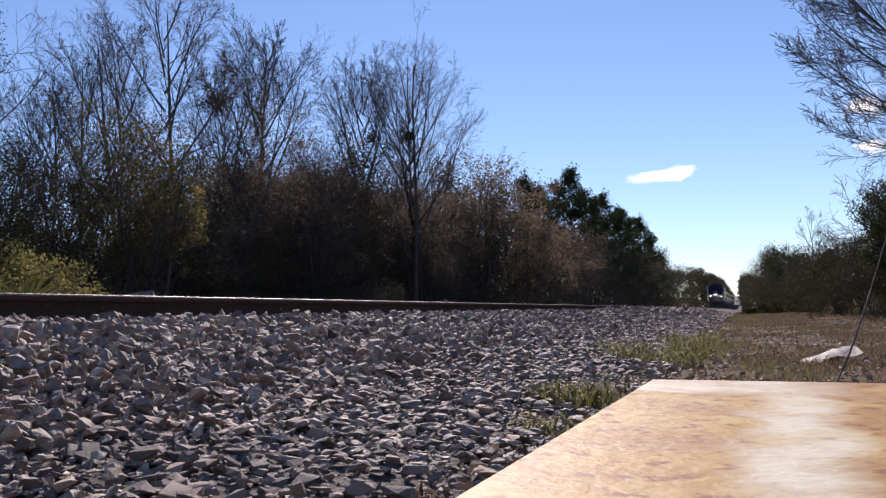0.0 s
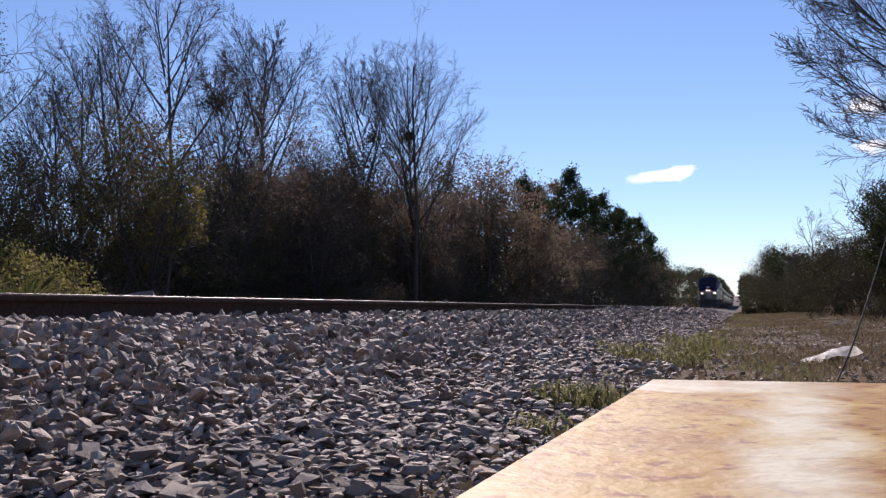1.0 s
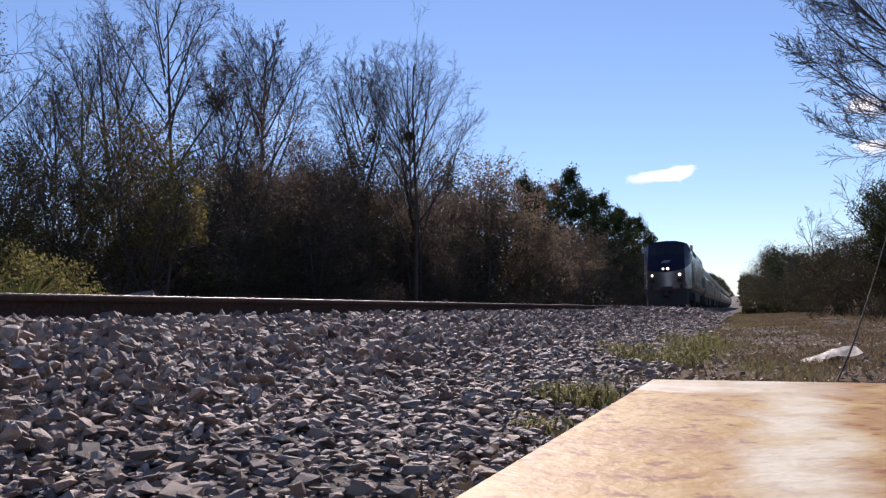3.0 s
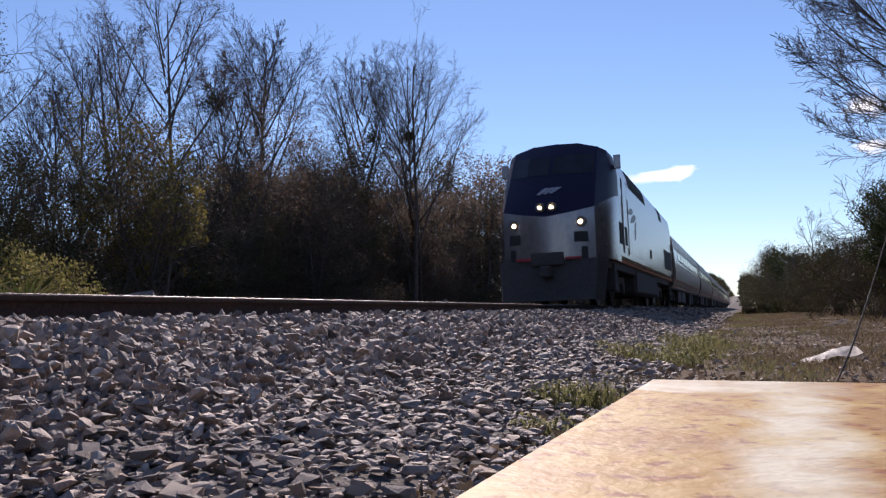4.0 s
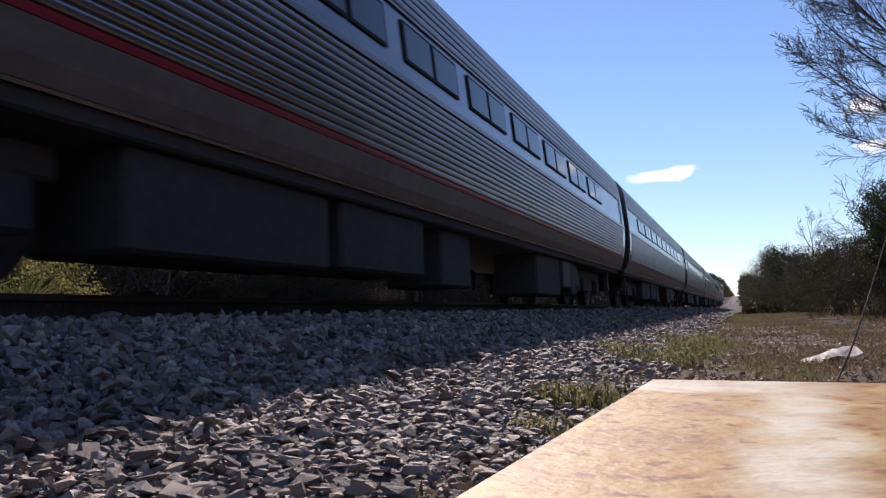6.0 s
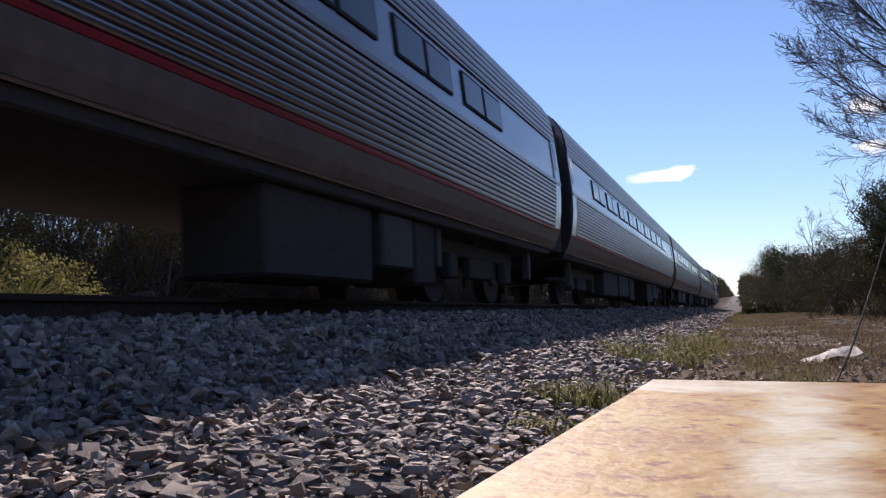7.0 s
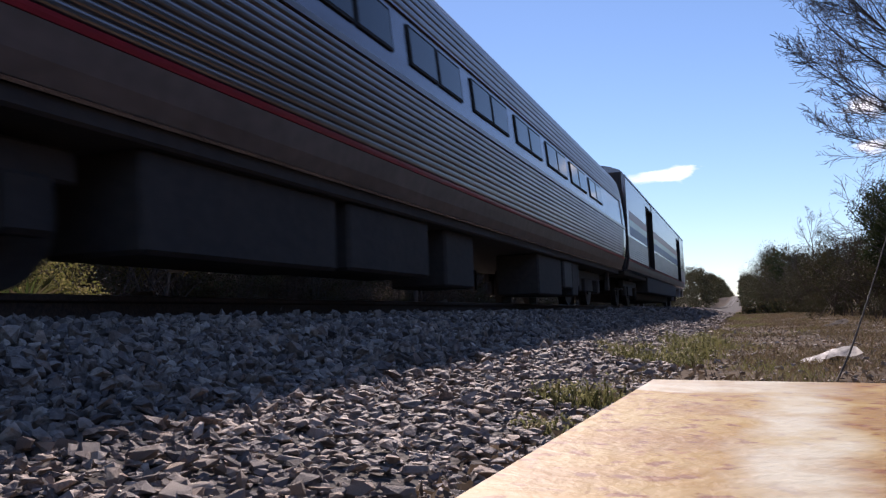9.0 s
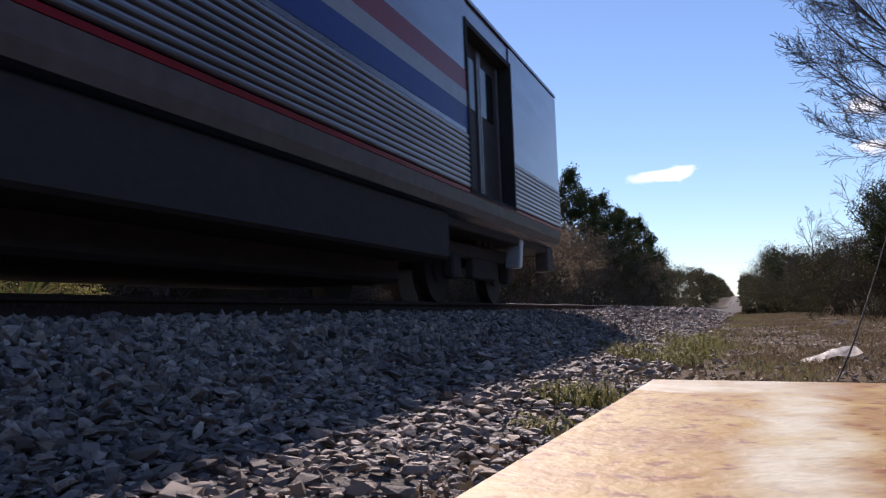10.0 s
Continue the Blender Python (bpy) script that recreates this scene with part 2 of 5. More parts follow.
def build_ballast():
    """The bed under the stones, from shoulder to shoulder."""
    xs = [-3.0, -2.4, -1.7, -0.9, 0, 0.9, 1.2, 1.45, 1.8, 2.1, 2.3, 2.6, 2.9, 3.3, 3.6, 3.9, 4.15]
    ys = [-30 + 1.0 * i for i in range(90)] + [60 + 10 * i for i in range(65)]
    verts = []
    for y in ys:
        for x in xs:
            edge = 0.0 if -2.9 < x < 4.0 else -0.06
            verts.append((x, y, cross(x) + rise(y) + 0.006 + edge))
    n = len(xs)
    faces = [(j * n + i, j * n + i + 1, (j + 1) * n + i + 1, (j + 1) * n + i) for j in range(len(ys) - 1) for i in range(n - 1)]
    return tagged(new("ballast", mesh_from("ballast", verts, faces, [M_BED], smooth=True)), "grey crushed granite ballast bed sloping from the rail", "ballast", kind="structure")


ballast = build_ballast()


# ---------------------------------------------------------------- rails
def build_rail(x):
    """Flat-bottomed rail, its web and foot rusty, its head polished."""
    half = [(0.0, 0.0), (0.024, 0.0), (0.033, -0.004), (0.037, -0.012), (0.037, -0.032), (0.034, -0.040), (0.012, -0.052), (0.009, -0.080), (0.009, -0.125), (0.014, -0.150), (0.045, -0.164), (0.075, -0.172), (0.075, -0.183)]
    prof = half + [(-a, b) for a, b in reversed(half[1:])]
    ys = [-60, 0, 60, 120, 170] + [180 + 15 * i for i in range(32)]
    root = new("rail")
    root.location = (x, 0, 0)
    bm = bmesh.new()
    rows = [[bm.verts.new((a, y, b + rise(y))) for a, b in prof] for y in ys]
    n = len(prof)
    for r0, r1 in zip(rows, rows[1:]):
        for i in range(n):
            j = (i + 1) % n
            bm.faces.new((r0[i], r0[j], r1[j], r1[i]))
    body = part("rail_web_and_foot", bm, M_RAIL, root)
    bm = bmesh.new()
    tops = [(-0.0262, 0.0004), (-0.024, 0.0014), (0.024, 0.0014), (0.0262, 0.0004)]
    rows = [[bm.verts.new((a, y, b + rise(y))) for a, b in tops] for y in ys]
    for r0, r1 in zip(rows, rows[1:]):
        for i in range(3):
            bm.faces.new((r0[i], r0[i + 1], r1[i + 1], r1[i]))
    part("running_surface", bm, M_RAILTOP, root, "polished bright steel running surface")
    return tagged(root, "rusty brown steel rail with a polished top", "rail", "rails of the track")


build_rail(0.755)
build_rail(-0.755)


# ---------------------------------------------------------------- train
SPEED, PASS = 34.632, 4.5947
CAR = 26.01
MOVING = []


def wheelset(parent, y, r, name="wheel"):
    for sx in (1, -1):
        bm = disc(sx * 0.68, sx * 0.82, y, r, r, 28)
        disc(sx * 0.655, sx * 0.68, y, r, r + 0.028, 28, bm)
        disc(sx * 0.82, sx * 0.84, y, r, r * 0.42, 16, bm)
        part(name, bm, M_WHEEL, parent)


def truck(root, y, r, base, half=1.08, name="truck"):
    """Two-axle truck: side frames, bolster, axle boxes, springs and wheels."""
    bm = bmesh.new()
    for sx in (1, -1):
        a, b = sorted((sx * (half - 0.12), sx * half))
        box(a, b, y - base / 2 - 0.35, y + base / 2 + 0.35, r + 0.14, r + 0.34, 0.02, bm)
        box(a, b, y - 0.55, y + 0.55, r - 0.14, r + 0.16, 0.02, bm)
        for dy in (-base / 2, base / 2):
            box(a - 0.01, b + 0.03, y + dy - 0.17, y + dy + 0.17, r - 0.17, r + 0.17, 0.03, bm)
        for dy in (-0.28, 0.0, 0.28):
            c = sx * (half - 0.06)
            box(c - 0.09, c + 0.09, y + dy - 0.09, y + dy + 0.09, r + 0.34, r + 0.5, 0.02, bm)
    box(-half + 0.1, half - 0.1, y - 0.28, y + 0.28, r + 0.05, r + 0.42, 0.02, bm)
    fr = part(name, bm, M_UNDER, root, "black steel truck frame")
    for dy in (-base / 2, base / 2):
        wheelset(fr, y + dy, r)
    return fr


COACH_SIDE = [(1.40, 0.97), (1.47, 1.10), (1.535, 1.30), (1.575, 1.60), (1.59, 1.85), (1.59, 2.08), (1.59, 2.16), (1.575, 2.35), (1.55, 2.60), (1.53, 2.80), (1.51, 2.98), (1.475, 3.20), (1.42, 3.42), (1.30, 3.62), (1.10, 3.80), (0.80, 3.92), (0.42, 4.0), (0.0, 4.02)]


def side_x(z, side=COACH_SIDE):
    for (x0, z0), (x1, z1) in zip(side, side[1:]):
        if z <= z1:
            return x0 + (x1 - x0) * (z - z0) / (z1 - z0)
    return 0.0


def along(side, za, zb):
    """The stretch of a side's outline between two heights."""
    inner = [(x, z) for x, z in side if za + 1e-4 < z < zb - 1e-4]
    return [(side_x(za, side), za)] + inner + [(side_x(zb, side), zb)]


def fluted(side, za, zb, count, depth):
    """An outline with rounded ribs between two heights."""
    path = along(side, za, zb)
    lens = [0.0]
    for (x0, z0), (x1, z1) in zip(path, path[1:]):
        lens.append(lens[-1] + math.hypot(x1 - x0, z1 - z0))

    def at(d):
        for i in range(len(path) - 1):
            if d <= lens[i + 1] or i == len(path) - 2:
                u = (d - lens[i]) / (lens[i + 1] - lens[i])
                (x0, z0), (x1, z1) = path[i], path[i + 1]
                nx, nz = z1 - z0, x0 - x1
                ln = math.hypot(nx, nz)
                return x0 + (x1 - x0) * u, z0 + (z1 - z0) * u, nx / ln, nz / ln
    out = []
    for k in range(count):
        for u, h in ((0.0, 0.0), (0.14, 0.75), (0.32, 1.0), (0.62, 1.0), (0.80, 0.75), (0.90, 0.0)):
            x, z, nx, nz = at((k + u) / count * lens[-1])
            out.append((x + nx * depth * h, z + nz * depth * h))
    x, z, _, _ = at(lens[-1])
    return out + [(x, z)]


def both(prof):
    return [prof, [(-x, z) for x, z in prof]]


def side_strip(za, zb, ya, yb, proud, side=COACH_SIDE, flanks=(1, -1)):
    """A thin strip lying on both sides of a car, with its thickness."""
    bm = bmesh.new()
    base = along(side, za, zb)
    for s in flanks:
        prof = [(s * (x + proud), z) for x, z in base] + [(s * (x - 0.01), z) for x, z in reversed(base)]
        extruded(prof, ya, yb, True, True, bm)
    return bm


def window(root, y0, y1, z0, z1, side=COACH_SIDE, name="window"):
    """Glass in a dark gasket, curved with the side, one on each side of the car."""
    for s in (1, -1):
        def bent(ya, yb, za, zb, proud):
            bm = bmesh.new()
            base = along(side, za, zb)
            prof = [(s * (x + proud), z) for x, z in base] + [(s * (x - 0.012), z) for x, z in reversed(base)]
            return extruded(prof, ya, yb, True, True, bm)
        w = part(name, bent(y0, y1, z0, z1, 0.008), M_RUBBER, root)
        part("pane", bent(y0 + 0.035, y1 - 0.035, z0 + 0.03, z1 - 0.03, 0.012), M_GLASS, w, "dark tinted glass pane")


def body_shell(root, y0, y1, side, name, mat):
    bm = bmesh.new()
    full = side + [(-x, z) for x, z in reversed(side[:-1])]
    extruded(full, y0, y1, True, True, bm)
    return part(name, bm, mat, root)


def build_coach(layout):
    """Stainless tube-shaped coach; y runs from its front end back."""
    root = new("passenger_coach")
    a, b = 0.55, CAR - 0.55
    inner = [(x - 0.012, z) for x, z in COACH_SIDE[:-1]] + [(0.0, 4.01)]
    body_shell(root, a, b, inner, "body_shell", M_BAND)
    fa, fb = a + 0.45, b - 0.45
    for prof in both(fluted(COACH_SIDE, 1.33, 2.09, 11, 0.015)):
        part("fluted_lower_side", extruded(prof, fa, fb), M_STAINLESS, root, "ribbed stainless steel lower side")
    for prof in both(fluted(COACH_SIDE, 2.93, 3.97, 15, 0.016)):
        part("fluted_roof", extruded(prof, fa - 0.4, fb + 0.4), M_STAINLESS, root, "ribbed stainless steel roof")
    for flank in (1, -1):
        part("belt_rail", side_strip(2.11, 2.17, a + 0.02, b - 0.02, 0.016, COACH_SIDE, (flank,)), M_STAINLESS, root, "bright polished belt moulding")
    for flank in (1, -1):
        part("upper_rail", side_strip(2.89, 2.92, a + 0.02, b - 0.02, 0.010, COACH_SIDE, (flank,)), M_STAINLESS, root)
    for flank in (1, -1):
        part("side_sill", side_strip(0.99, 1.27, a, b, 0.006, COACH_SIDE, (flank,)), M_SKIRT, root, "dull grey side sill")
    for flank in (1, -1):
        part("red_stripe", side_strip(1.275, 1.325, a, b, 0.008, COACH_SIDE, (flank,)), M_RED, root, "thin red painted stripe")
    for y in layout:
        window(root, y, y + 0.80, 2.36, 2.80)
        window(root, y + 0.85, y + 1.65, 2.36, 2.80)
    for y in (a + 0.02, b - 0.43):
        for s in (1, -1):
            bm = bmesh.new()
            base = along(COACH_SIDE, 1.32, 3.0)
            prof = [(s * (x + 0.007), z) for x, z in base] + [(s * (x - 0.02), z) for x, z in reversed(base)]
            extruded(prof, y, y + 0.41, True, True, bm)
            d = part("vestibule_door", bm, M_BAND, root, "smooth stainless vestibule door")
            bm = bmesh.new()
            base = along(COACH_SIDE, 2.35, 2.85)
            prof = [(s * (x + 0.012), z) for x, z in base] + [(s * (x - 0.01), z) for x, z in reversed(base)]
            extruded(prof, y + 0.11, y + 0.30, True, True, bm)
            part("door_window", bm, M_GLASS, d, "narrow dark door window")
    for ya, yb in ((0.06, a), (b, CAR - 0.06)):
        bm = bmesh.new()
        for k in range(5):
            y = ya + (yb - ya) * k / 5
            w = 1.20 if k % 2 else 1.32
            extruded([(-w, 1.0), (w, 1.0), (w, 3.35), (w - 0.3, 3.55), (0.3 - w, 3.55), (-w, 3.35)], y, y + (yb - ya) / 5, True, True, bm)
        part("diaphragm", bm, M_PLEAT, root, "dark grey pleated diaphragm")
        part("coupler", box(-0.12, 0.12, ya - 0.05, yb + 0.4, 0.72, 0.98, 0.02), M_UNDER, root)
        for s in (1, -1):
            c = sorted((s * 1.12, s * 1.36))
            part("end_step", box(c[0], c[1], min(ya, yb) + 0.35, max(ya, yb) + 0.1, 0.42, 0.47, 0.01), M_UNDER, root)
    for y in (a - 0.03, b):
        part("end_wall", box(-1.3, 1.3, y, y + 0.03, 1.05, 3.5, 0.01), M_UNDER, root, "dark end wall")
    part("floor_pan", box(-1.36, 1.36, a + 0.1, b - 0.1, 0.86, 1.03, 0.02), M_UNDER, root)
    for y in (3.95, CAR - 3.95):
        truck(root, y, 0.46, 2.6)
    for y0, y1, z0, half, mat in ((5.9, 8.4, 0.22, 1.28, M_UNDER), (8.6, 10.6, 0.24, 1.30, M_UNDER), (11.3, 12.4, 0.16, 1.25, M_UNDER), (16.0, 17.9, 0.14, 1.28, M_UNDER), (18.1, 18.9, 0.30, 1.3, M_GREYBOX), (19.0, 19.6, 0.16, 1.28, M_UNDER)):
        for s in (1,):
            part("equipment_box", box(*sorted((s * 0.5, s * half)), y0, y1, z0, 0.87, 0.03), mat, root)
    for y in (1.7, 6.2, 9.25, 19.2, 19.8, 24.2):
        for s in (1, -1):
            c = sorted((s * 1.12, s * 1.24))
            part("pipe_bracket", box(c[0], c[1], y, y + 0.16, 0.38, 0.9, 0.02), M_GREYBOX, root)
    return tagged(root, "ribbed stainless steel passenger coach with paired tinted windows", "train coach", "coaches of the train")


BAG_SIDE = [(1.36, 0.98), (1.47, 1.05), (1.50, 1.15), (1.53, 1.35), (1.53, 2.05), (1.53, 2.9), (1.53, 3.78), (1.50, 3.90), (1.40, 4.02), (1.1, 4.14), (0.7, 4.23), (0.3, 4.27), (0.0, 4.28)]


def build_baggage():
    """Flat-sided baggage car with sliding doors."""
    root = new("baggage_car")
    a, b = 0.5, CAR - 0.55
    core = [(1.35, 0.98), (1.46, 1.05), (1.49, 1.15), (1.515, 1.30), (1.31, 1.31), (1.31, 3.54), (1.515, 3.55), (1.515, 3.78)] + [(x - 0.012, z) for x, z in BAG_SIDE[7:-1]] + [(0.0, 4.27)]
    body_shell(root, a, b, core, "body_shell", M_BAND)
    for y in (a, b - 0.03):
        for flank in (1, -1):
            part("corner_post", box(*sorted((flank * 1.30, flank * 1.525)), y, y + 0.03, 1.3, 3.56), M_BAND, root)
    doors = ((5.9, 7.95), (20.15, 22.2))
    cuts = [a + 0.03, doors[0][0], doors[0][1], doors[1][0], doors[1][1], b - 0.02]
    for ya, yb in zip(cuts[::2], cuts[1::2]):
        for prof in both(fluted(BAG_SIDE, 1.36, 2.04, 10, 0.015)):
            part("fluted_lower_side", extruded(prof, ya, yb), M_STAINLESS, root, "ribbed stainless steel lower side")
        for flank in (1, -1):
            part("smooth_upper_side", side_strip(2.04, 3.77, ya, yb, 0.004, BAG_SIDE, (flank,)), M_BAND, root)
    for za, zb, mat, nm in ((2.10, 2.38, M_BLUE, "blue_stripe"), (2.38, 2.58, M_WHITE, "white_stripe"), (2.58, 2.84, M_RED, "red_stripe")):
        for flank in (1, -1):
            part(nm, side_strip(za, zb, doors[0][1], doors[1][0] - 0.03, 0.008, BAG_SIDE, (flank,)), mat, root)
        for flank in (1, -1):
            part(nm, side_strip(za, zb, a + 0.5, doors[0][0] - 0.03, 0.008, BAG_SIDE, (flank,)), mat, root)

    for flank in (1, -1):
        part("roof_edge_rail", side_strip(3.80, 3.87, a, b, 0.02, BAG_SIDE, (flank,)), M_STAINLESS, root)
    for flank in (1, -1):
        part("red_pinstripe", side_strip(1.30, 1.345, a, b, 0.01, BAG_SIDE, (flank,)), M_RED, root, "thin red painted stripe")
    for flank in (1, -1):
        part("side_sill", side_strip(1.05, 1.295, a, b, 0.006, BAG_SIDE, (flank,)), M_SKIRT, root, "dull grey side sill")
    for ya, yb in doors:
        for s in (1, -1):
            d = part("sliding_door", box(*sorted((s * 1.315, s * 1.345)), ya, yb, 1.35, 3.5, 0.006), M_GREYBOX, root, "dull grey recessed baggage door")
            c = sorted((s * 1.55, s * 1.31))
            bm = box(c[0], c[1], ya - 0.05, ya + 0.01, 1.31, 3.54)
            box(c[0], c[1], yb - 0.01, yb + 0.05, 1.31, 3.54, 0, bm)
            box(*sorted((s * 1.535, s * 1.31)), ya, yb, 3.47, 3.54, 0, bm)
            box(*sorted((s * 1.54, s * 1.31)), ya, yb, 1.31, 1.36, 0, bm)
            part("door_frame", bm, M_RUBBER, root, "dark deep door reveal")
            c = sorted((s * 1.355, s * 1.32))
            for u0, u1 in ((0.25, 0.85), (1.15, 1.75)):
                part("door_window", box(c[0], c[1], ya + u0, ya + u1, 2.55, 3.25, 0.006), M_GLASS, d, "dark door window")
            for u in (0.1, 0.95, 1.05, 1.9):
                part("door_rib", box(*sorted((s * 1.375, s * 1.33)), ya + u, ya + u + 0.05, 1.40, 3.42, 0.006), M_STAINLESS, d)
    part("end_panel", box(-1.1, 1.1, b, b + 0.05, 1.1, 3.9, 0.02), M_SKIRT, root)
    part("end_wall", box(-1.42, 1.42, a - 0.03, a, 1.05, 3.95, 0.01), M_UNDER, root, "dark end wall")
    bm = bmesh.new()
    for k in range(5):
        w = 1.20 if k % 2 else 1.32
        extruded([(-w, 1.0), (w, 1.0), (w, 3.35), (w - 0.3, 3.55), (0.3 - w, 3.55), (-w, 3.35)], 0.05 + 0.09 * k, 0.14 + 0.09 * k, True, True, bm)
    part("diaphragm", bm, M_PLEAT, root, "dark grey pleated diaphragm")
    part("rear_diaphragm", box(-0.62, 0.62, b + 0.05, b + 0.28, 1.15, 3.3, 0.05), M_RUBBER, root)
    part("coupler", box(-0.12, 0.12, b, CAR + 0.1, 0.72, 0.98, 0.02), M_UNDER, root)
    part("floor_pan", box(-1.36, 1.36, a + 0.1, b - 0.05, 0.88, 1.04, 0.02), M_UNDER, root)
    part("underfloor_skirt", box(-1.42, 1.42, 6.3, 19.6, 0.46, 1.02, 0.03), M_UNDER, root)
    part("underfloor_tank", box(-0.95, 0.95, 6.6, 19.2, 0.20, 0.48, 0.04), M_UNDER, root)
    for y in (3.95, CAR - 3.95):
        truck(root, y, 0.46, 2.6)
    for s in (1, -1):
        c = sorted((s * 1.15, s * 1.38))
        part("corner_step", box(c[0], c[1], b - 0.55, b - 0.1, 0.55, 1.0, 0.03), M_GREYBOX, root)
        part("ladder_bracket", box(c[0], c[1], 22.9, 23.1, 0.52, 0.98, 0.02, None, 0.15), M_WHITE, root)
    return tagged(root, "stainless baggage car with red, white and blue stripes", "baggage car")


LOCO_SIDE = [(1.46, 1.17), (1.50, 1.24), (1.53, 1.34), (1.53, 2.2), (1.53, 3.2), (1.525, 3.50), (1.505, 3.80), (1.45, 4.00), (1.33, 4.14), (1.10, 4.27), (0.78, 4.37), (0.4, 4.44), (0.0, 4.47)]


def build_locomotive():
    """Streamlined diesel: y = 0 at the lights of the nose."""
    root = new("diesel_locomotive")
    b0, b1 = 2.3, 20.0
    body_shell(root, b0, b1 - 0.5, LOCO_SIDE, "hood", M_SILVER)
    # raked rear end
    bm = bmesh.new()
    full = LOCO_SIDE + [(-x, z) for x, z in reversed(LOCO_SIDE[:-1])]
    r0 = [bm.verts.new((x, b1 - 0.5, z)) for x, z in full]
    r1 = [bm.verts.new((x * 0.985, b1 - 0.5 + (0.5 if z < 3.5 else max(0.05, 0.5 - (z - 3.5) * 0.55)), z - (0.06 if z > 3.7 else 0))) for x, z in full]
    for i in range(len(full)):
        j = (i + 1) % len(full)
        bm.faces.new((r0[i], r0[j], r1[j], r1[i]))
    bm.faces.new(r1)
    part("rear_end", bm, M_SILVER, root)

    # nose: columns from the centre round to the side, rows from the sill to the roof
    def nose_point(col, z):
        lean = max(0.0, z - 2.45)
        front = -0.05 + lean * 0.74 + 0.35 * max(0.0, z - 4.2)
        corner = 1.27 + 0.36 * max(0.0, z - 1.7)
        side = 1.53 - (0.0 if z < 3.6 else (z - 3.6) * 0.20)
        panel = 1.20 - 0.03 * lean
        rows = ((0.0, front - 0.05), (panel * 0.55, front - 0.02), (panel, front + 0.22), ((panel + side) / 2 + 0.06, front * 0.5 + corner * 0.5 + 0.05), (side, max(corner, front * 0.75)), (side, b0 + 0.02))
        return rows[col]
    mark = {0: 2.28, 1: 2.37, 2: 2.50, 3: 2.74, 4: 2.93, 5: 2.98}
    roofz = {0: 4.46, 1: 4.43, 2: 4.30, 3: 4.21, 4: 4.10, 5: 4.08}
    for lower in (True, False):
        bm = bmesh.new()
        for s in (1, -1):
            cols = []
            for c in range(6):
                za, zb = (1.17, mark[c]) if lower else (mark[c], roofz[c])
                rows = []
                for k in range(7):
                    z = za + (zb - za) * k / 6
                    x, y = nose_point(c, z)
                    rows.append(bm.verts.new((s * x, y, z)))
                cols.append(rows)
            for ca, cb in zip(cols, cols[1:]):
                for k in range(6):
                    bm.faces.new((ca[k], cb[k], cb[k + 1], ca[k + 1]))
            if not lower:
                roof = [cols[c][6] for c in range(6)]
                back = bm.verts.new((0, b0 + 0.02, 4.48))
                mid = bm.verts.new((s * 0.8, b0 + 0.02, 4.365))
                edge = bm.verts.new((s * 1.25, b0 + 0.02, 4.15))
                bm.faces.new((roof[0], roof[1], mid, back))
                bm.faces.new((roof[1], roof[2], mid))
                bm.faces.new((roof[2], roof[3], edge, mid))
                bm.faces.new((roof[3], roof[4], edge))
                bm.faces.new((roof[4], roof[5], edge))
        bmesh.ops.remove_doubles(bm, verts=bm.verts, dist=0.002)
        for face in bm.faces:
            face.smooth = True
        part("nose" if lower else "cab_front", bm, M_SILVER if lower else M_NAVY, root, "silver lower nose" if lower else "dark blue cab front").data.set_sharp_from_angle(angle=radians(24))
    # windshields lie on the slanted front
    for s in (1, -1):
        bm = bmesh.new()
        rows = []
        for d in (-0.012, 0.02):
            for z in (3.48, 4.06):
                c0, c1, c2 = (nose_point(c, z) for c in (0, 1, 2))
                row = []
                for x in (0.05, c1[0], c2[0] - 0.06):
                    near, next_one = (c0, c1) if x <= c1[0] else (c1, c2)
                    u = (x - near[0]) / (next_one[0] - near[0])
                    row.append(bm.verts.new((s * x, near[1] + (next_one[1] - near[1]) * u + d, z)))
                rows.append(row)
        lo, hi, lo2, hi2 = rows
        for k in (0, 1):
            bm.faces.new((lo[k], lo[k + 1], hi[k + 1], hi[k]))
            bm.faces.new((lo2[k], lo2[k + 1], hi2[k + 1], hi2[k]))
            bm.faces.new((lo[k], lo[k + 1], lo2[k + 1], lo2[k]))
            bm.faces.new((hi[k], hi[k + 1], hi2[k + 1], hi2[k]))
        for k in (0, 2):
            bm.faces.new((lo[k], hi[k], hi2[k], lo2[k]))
        part("windshield", bm, M_GLASS, root, "dark windshield pane")
        # lamps and dark recesses of the nose
        for x, z, r, nm in ((0.152, 2.534, 0.085, "headlight"), (0.871, 2.116, 0.095, "ditch_light")):
            dy = 0.085 if x > 0.5 else 0.0
            ring = part(nm, disc(dy - 0.10, dy + 0.06, s * x, z, r + 0.035, 20, None, "y", r + 0.05), M_LAMP_RING, root)
            part("lens", disc(dy - 0.112, dy - 0.09, s * x, z, r, 20, None, "y"), M_LENS, ring, "amber-tinted lamp lens")
            part("bulb", disc(dy - 0.122, dy - 0.10, s * x, z - 0.01, r * 0.45, 14, None, "y"), M_LAMP, ring, "lit warm white lamp")
